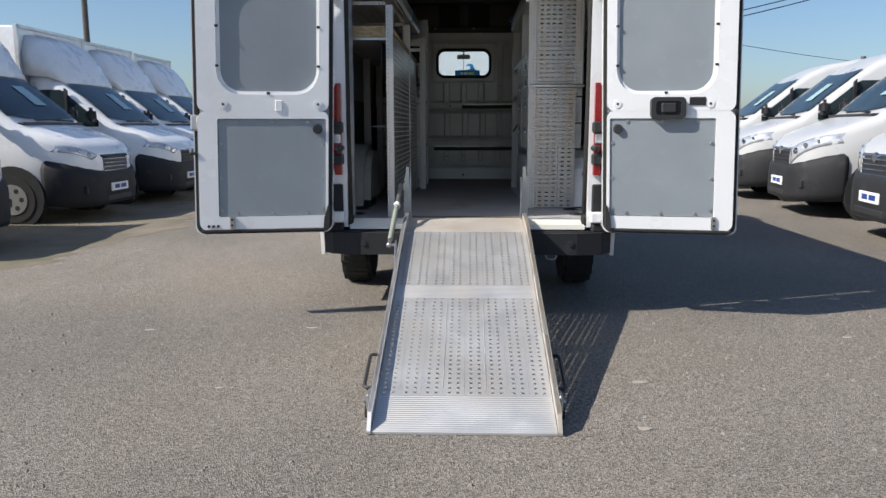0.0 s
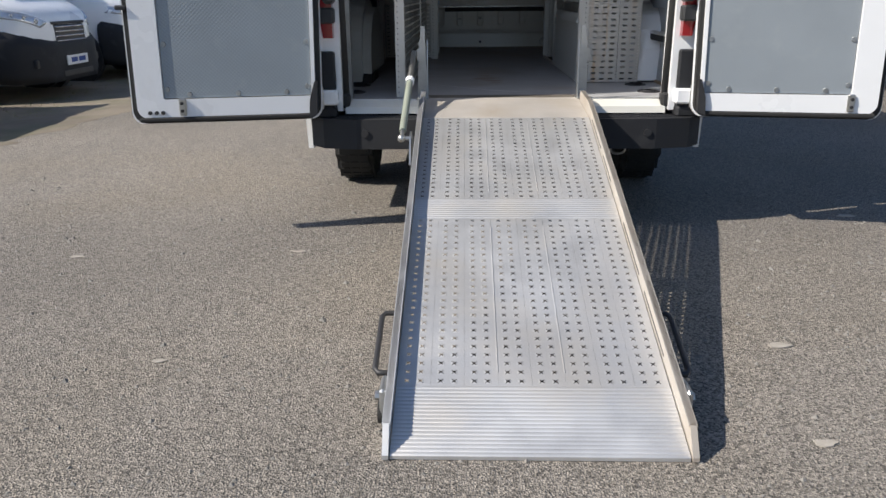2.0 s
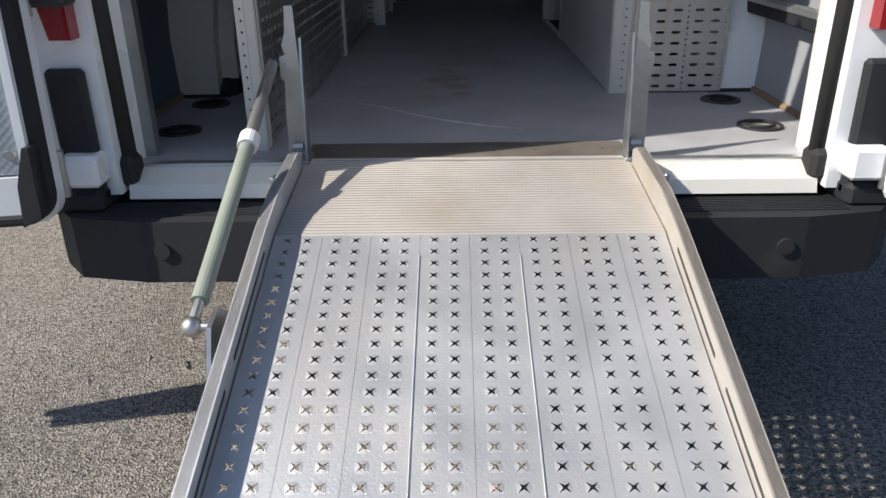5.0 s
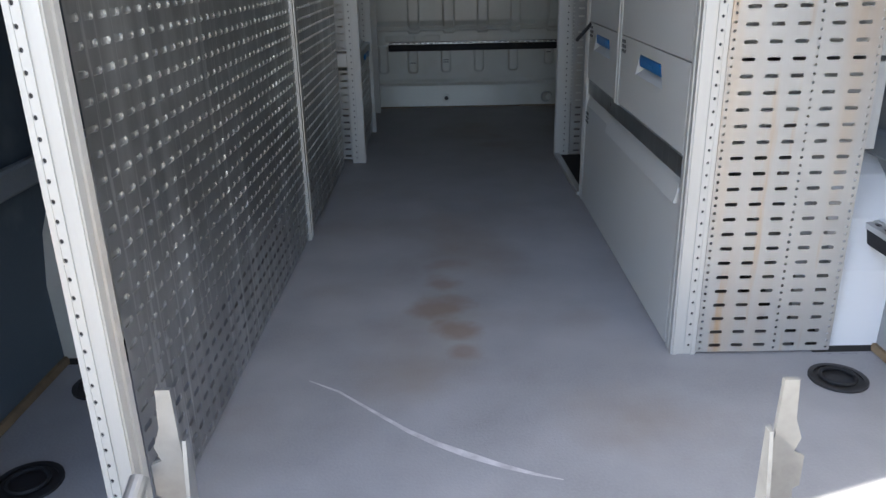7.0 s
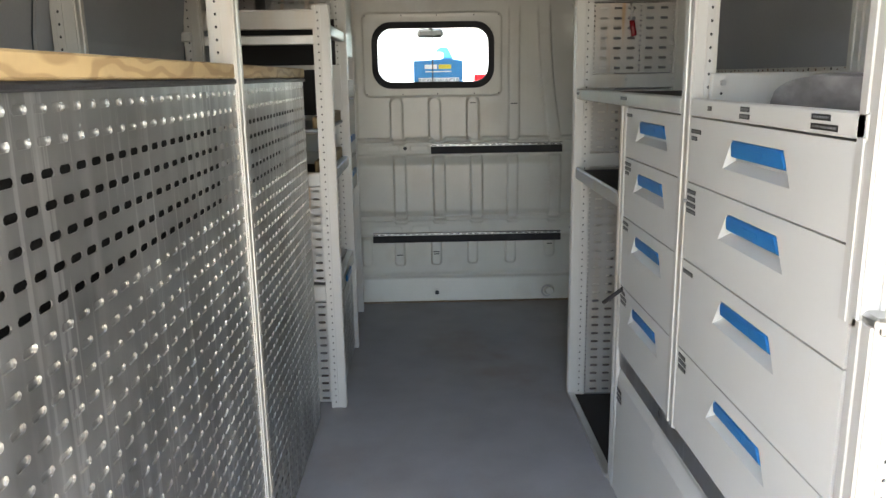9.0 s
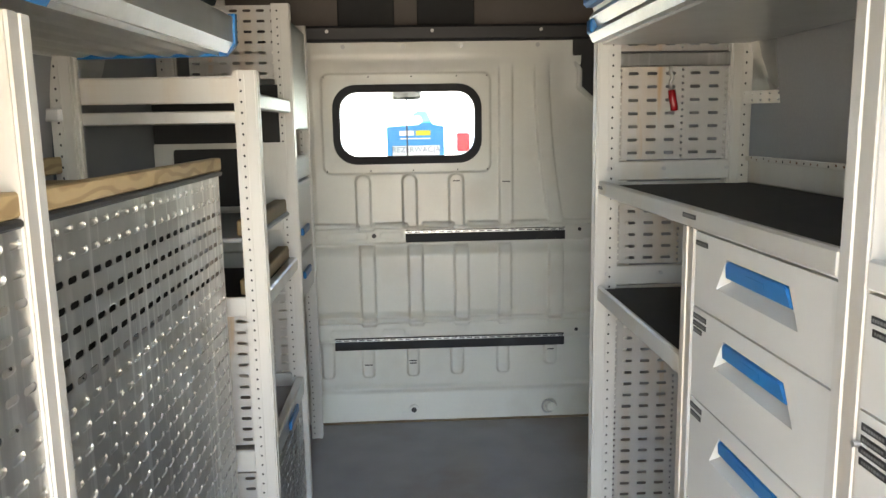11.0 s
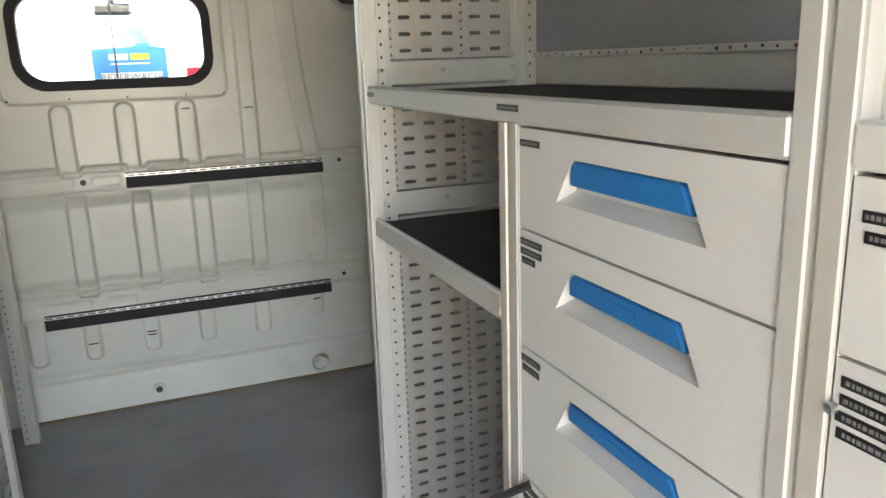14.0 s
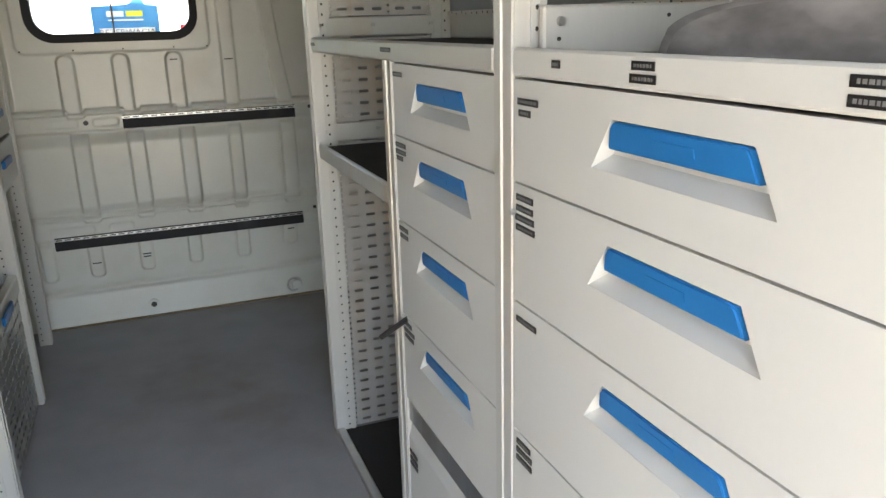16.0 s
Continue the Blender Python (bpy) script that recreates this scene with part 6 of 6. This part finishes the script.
        put("door_pillar", prism([(-1.60, 1.36), (-1.64, 1.36), (-1.64, 1.94), (-1.60, 1.90)], s * 0.955, s * 1.012, "y"), BLACK)
        mi = put("side_mirror", box(-1.22, -1.06, min(s * 1.06, s * 1.22), max(s * 1.06, s * 1.22), 1.38, 1.62, 0.06, seg=3), BLACK)
        put("mirror_arm", box(-1.2, -1.12, min(s * 0.98, s * 1.10), max(s * 0.98, s * 1.10), 1.38, 1.44, 0.01), BLACK, mi)
        put("side_moulding", box(-2.2 if boxed else -5.4, -1.1, min(s * 0.985, s * 1.022), max(s * 0.985, s * 1.022), 0.62, 0.76, 0.01), BUMPER)
        put("door_handle", box(-2.06, -1.90, min(s * 1.0, s * 1.03), max(s * 1.0, s * 1.03), 1.16, 1.20, 0.008), BLACK)
        for ax in (-0.92, -4.6):
            put("wheel_arch", tube((ax, s * 0.90, 0.36), (ax, s * 1.016, 0.36), 0.43, 28), BLACK)
            wh = put("wheel", tube((ax, s * 0.80, 0.34), (ax, s * 0.99, 0.34), 0.20, 20), BLACK)
            bm = tube((ax, s * 0.79, 0.34), (ax, s * 1.025, 0.34), 0.345, 32)
            bmesh.ops.bevel(bm, geom=[e for e in bm.edges if any(len(f.verts) > 6 for f in e.link_faces)], offset=0.035, segments=2, affect="EDGES")
            put("tyre", bm, RUBBER, wh)
            put("rim", tube((ax, s * 1.018, 0.34), (ax, s * 1.032, 0.34), 0.205, 24), ALU, wh)
            for k in range(6):
                a = math.tau * k / 6
                put("rim_hole", tube((ax + 0.13 * math.cos(a), s * 1.024, 0.34 + 0.13 * math.sin(a)), (ax + 0.13 * math.cos(a), s * 1.035, 0.34 + 0.13 * math.sin(a)), 0.034, 8), BLACK, wh)
    pl = put("number_plate", box(0.066, 0.088, -0.26, 0.26, 0.40, 0.515, 0.004), PAPER, lab="white dealer plate")
    for y0, y1 in ((-0.19, -0.02), (0.02, 0.17)):
        put("plate_lettering", box(0.087, 0.091, -y1, -y0, 0.432, 0.488), PLATE_BLUE, pl)
    if boxed:
        bx = put("box_body", box(-6.6, -2.32, -1.08, 1.08, 0.85, 2.95, 0.03), paint, lab="white box body")
        for s in (-1, 1):
            put("edge_profile", box(-2.36, -2.29, min(s * 1.04, s * 1.095), max(s * 1.04, s * 1.095), 0.85, 2.97, 0.008), ALU, bx)
        put("edge_profile", box(-2.37, -2.29, -1.09, 1.09, 2.91, 2.965, 0.008), ALU, bx)
        put("chassis", box(-6.4, -2.2, -0.4, 0.4, 0.55, 0.84), BLACK)
        sp = []
        for x, z0, zt, w in ((-1.34, 2.02, 2.12, 0.84), (-1.42, 2.06, 2.28, 0.90), (-1.56, 2.12, 2.52, 0.96), (-1.76, 2.14, 2.74, 1.0), (-1.96, 2.16, 2.86, 1.02)):
            x -= 0.34
            sp.append([(x, -w, z0), (x, -w * 0.98, (z0 + zt) / 2), (x, -w * 0.86, zt - 0.05), (x, -w * 0.5, zt), (x, w * 0.5, zt), (x, w * 0.86, zt - 0.05), (x, w * 0.98, (z0 + zt) / 2), (x, w, z0)])
        put("roof_deflector", loft(sp), paint, lab="white curved roof deflector", smooth=True)
    return v


ROW = (((-5.15, 2.75), True, "plain", True), ((-5.16, 6.05), True, "plain", False), ((-5.05, 8.72), True, "slats", True), ((-5.2, 11.2), True, "slats", True), ((-5.3, 13.7), True, "plain", True))
for at, boxed, gr, bd in ROW:
    parked_van(at, 0, boxed, "parked box vans", "white box van with a roof deflector parked on dirt", grille=gr, badge=bd, ground=-0.10)
for at, gr in (((4.5, 6.05), "slats"), ((4.36, 3.27), "chrome"), ((4.6, 8.6), "slats"), ((4.7, 11.2), "slats")):
    parked_van(at, 173, False, "parked panel vans", "white high-roof panel van with a chrome grille" if gr == "chrome" else "white high-roof panel van with dark bumper", grille=gr)

# white truck standing in front of the van, seen through the windscreen
truck = thing("box_truck", (0.0, 10.0, 0), "white box truck standing ahead with red tail lamps", "truck")
part("box_body", box(-1.2, 1.2, 9.0, 14.5, 0.9, 3.3, 0.03), VAN_WHITE, truck)
for x in (0.56,):
    part("tail_lamp", box(x - 0.07, x + 0.07, 8.96, 9.0, 1.63, 1.83, 0.01), RED, truck)
part("chassis", box(-0.5, 0.5, 9.1, 15.8, 0.5, 0.9), BLACK, truck)
part("truck_cab", box(-1.0, 1.0, 14.6, 16.2, 0.5, 2.3, 0.1), VAN_WHITE, truck)
for s in (-1, 1):
    for y in (10.2, 15.4):
        part("wheel", tube((s * 0.75, y, 0.4), (s * 1.05, y, 0.4), 0.4, 24), RUBBER, truck)

# dirt strip under the left row, uneven edge
bm = bmesh.new()
edge = []
for k in range(300):
    y = -3 + k * 0.1
    edge.append((-3.75 + 0.35 * noise.noise((y * 0.5, 0.3, 0)) + 0.30 * noise.noise((y * 2.2, 5.3, 0)) + 0.22 * noise.noise((y * 7.0, 9.3, 0)) - max(0, 2.2 - y) * 0.75, y))
vs0 = [bm.verts.new((x, y, min(0.0015, 0.002 - 0.0834 * max(0.0, -3.2 - x)))) for x, y in edge]
vm = [bm.verts.new((-4.9, y, -0.094)) for x, y in edge]
vs1 = [bm.verts.new((-14, y, -0.08)) for x, y in edge]
for k in range(299):
    bm.faces.new((vs0[k], vs0[k + 1], vm[k + 1], vm[k]))
    bm.faces.new((vm[k], vm[k + 1], vs1[k + 1], vs1[k]))
tagged(part("dirt_verge", bm, DIRT), "trodden brown dirt with thin dry grass", "ground", kind="structure")
bm = bmesh.new()
rnd = random.Random(5)
for k in range(1600):
    y = rnd.uniform(-1.5, 12)
    x = -4.5 - max(0, 2.2 - y) * 0.7 - abs(rnd.gauss(0, 1.2))
    a, h = rnd.uniform(0, math.tau), rnd.uniform(0.012, 0.045)
    dx, dy = 0.004 * math.cos(a), 0.004 * math.sin(a)
    lx, ly = rnd.uniform(-0.03, 0.03), rnd.uniform(-0.03, 0.03)
    q = [bm.verts.new(p) for p in ((x - dx, y - dy, -0.097), (x + dx, y + dy, -0.097), (x + lx, y + ly, h - 0.097))]
    bm.faces.new(q)
tagged(part("dry_grass", bm, material("dry_grass", (0.20, 0.19, 0.07), 0.9, 0, 0.4)), "thin dry grass blades on the dirt verge", "grass", kind="stuff")

# loose chips and flat pale marks on the asphalt
rnd = random.Random(11)
for x, y, r in ((0.72, -1.985, 0.05), (0.83, -1.42, 0.06), (-0.935, -0.475, 0.04), (1.9, -1.9, 0.04), (-1.9, -0.55, 0.05), (2.2, -0.6, 0.05), (-1.15, -1.55, 0.035), (1.75, 0.1, 0.06), (2.6, 0.4, 0.06)):
    n = 11
    r *= 0.62
    ring = [(x + r * rnd.uniform(0.7, 1.5) * math.cos(k * math.tau / n), y + r * rnd.uniform(0.3, 0.6) * math.sin(k * math.tau / n)) for k in range(n)]
    single("pale_patch", prism(ring, 0.0012, 0.005, "z"), CHIP, "pale flat stone pressed into the asphalt", "stone", "pressed stones")
bm = bmesh.new()
for k in range(9000):
    t = rnd.random() ** 1.7
    y = -4.3 + 6.5 * t
    x = rnd.uniform(-3.1, 3.6)
    r = rnd.uniform(0.0035, 0.0095) if k % 14 else rnd.uniform(0.009, 0.016)
    h = r * rnd.uniform(0.45, 0.9)
    a = rnd.uniform(0, 3)
    base = [bm.verts.new((x + r * rnd.uniform(0.7, 1.2) * math.cos(a + j * 1.571), y + r * rnd.uniform(0.7, 1.2) * math.sin(a + j * 1.571), 0.0)) for j in range(4)]
    top = bm.verts.new((x + rnd.uniform(-0.3, 0.3) * r, y + rnd.uniform(-0.3, 0.3) * r, h))
    for j in range(4):
        bm.faces.new((base[j], base[(j + 1) % 4], top))
tagged(part("loose_grit", bm, material("grit", (0.17, 0.16, 0.145), 0.9, 0, 0.6, 60, 300, 0.2)), "grey grit and small stones on the asphalt", "grit", kind="stuff")

# ---- distance: poles, wires, bare tree ----
def utility_pole(x, y, h, r, lab):
    p = thing("utility_pole", (x, y, 0), lab, "pole", "utility poles")
    part("mast", tube((x, y, 0), (x, y, h), r, 10, r * 0.75), material("weathered_pole", (0.11, 0.10, 0.09), 0.9), p)
    part("crossarm", box(x - 0.4, x + 0.4, y - 0.05, y + 0.05, h - 0.4, h - 0.3, 0.01), BARK, p)


utility_pole(-12.3, 20.0, 9.0, 0.11, "tall thin utility pole behind the vans")
utility_pole(19.5, 34.0, 4.6, 0.16, "short wooden utility pole behind the vans")
utility_pole(8.7, 24.15, 5.6, 0.12, "thin utility pole behind the vans")
utility_pole(24.2, 24.15, 10.2, 0.12, "thin utility pole behind the vans")
utility_pole(-4.0, 32.0, 4.8, 0.12, "thin utility pole behind the vans")


def wire(a, b, sag, r=0.012):
    a, b = Vector(a), Vector(b)
    pts = [a.lerp(b, k / 16) - Vector((0, 0, sag * 4 * (k / 16) * (1 - k / 16))) for k in range(17)]
    single("overhead_wire", path_tube(pts, r, 5), BLACK, "thin dark overhead wire", "wire", "overhead wires")


wire((-12.3, 20, 8.8), (-4.0, 32, 4.5), 0.6)
wire((8.7, 24.15, 5.1), (24.2, 24.15, 9.6), 0.3, 0.02)
wire((8.7, 24.15, 4.9), (24.2, 24.15, 9.8), 0.45, 0.02)
wire((8.7, 24.15, 4.4), (19.5, 34, 4.3), 0.05)
wire((19.5, 34, 4.4), (24.2, 24.15, 6.3), 0.02)


def bare_tree(x, y, h, seed):
    """Leafless crown: tapered trunk, limbs and fine twigs."""
    rnd = random.Random(seed)
    t = thing("bare_tree", (x, y, 0), "leafless tree with fine twigs behind the vans", "tree", "bare trees")
    limbs, twigs = bmesh.new(), bmesh.new()
    trunk = path_tube([(x, y, 0), (x + 0.05, y, h * 0.25), (x, y, h * 0.45)], 0.13, 8)

    def grow(p, d, length, r, depth):
        q = p + d * length
        tube(p, q, r, 5, r * 0.65, limbs if depth < 2 else twigs, caps=False)
        if depth >= 5:
            return
        for k in range(3 if depth < 4 else 2):
            nd = (d + Vector((rnd.uniform(-0.75, 0.75), rnd.uniform(-0.75, 0.75), rnd.uniform(-0.25, 0.55)))).normalized()
            grow(q, nd, length * rnd.uniform(0.6, 0.82), r * 0.62, depth + 1)

    for k in range(5):
        grow(Vector((x, y, h * 0.42)), Vector((rnd.uniform(-0.8, 0.8), rnd.uniform(-0.8, 0.8), 0.9)).normalized(), h * 0.17, 0.06, 0)
    part("trunk", trunk, BARK, t)
    part("limbs", limbs, BARK, t)
    part("twigs", twigs, BARK, t, kind="stuff")


bare_tree(22.3, 30.0, 6.3, 3)
bare_tree(25.0, 32.0, 6.8, 8)
# far hedge line closing the horizon
bm = bmesh.new()
rnd = random.Random(2)
for k in range(1400):
    a = rnd.uniform(0, math.tau)
    d = rnd.uniform(120, 135)
    x, y, z = d * math.cos(a), d * math.sin(a), rnd.uniform(0, 2.6)
    s = rnd.uniform(0.8, 2.2)
    q = [bm.verts.new((x + rnd.uniform(-s, s), y + rnd.uniform(-s, s), max(0, z + rnd.uniform(-s, s)))) for _ in range(4)]
    for tri in ((0, 1, 2), (0, 2, 3), (0, 1, 3), (1, 2, 3)):
        bm.faces.new([q[i] for i in tri])
tagged(part("far_hedge", bm, material("far_scrub", (0.10, 0.11, 0.07), 0.9, 0, 0.4)), "far line of grey-green scrub", "hedge", kind="stuff")
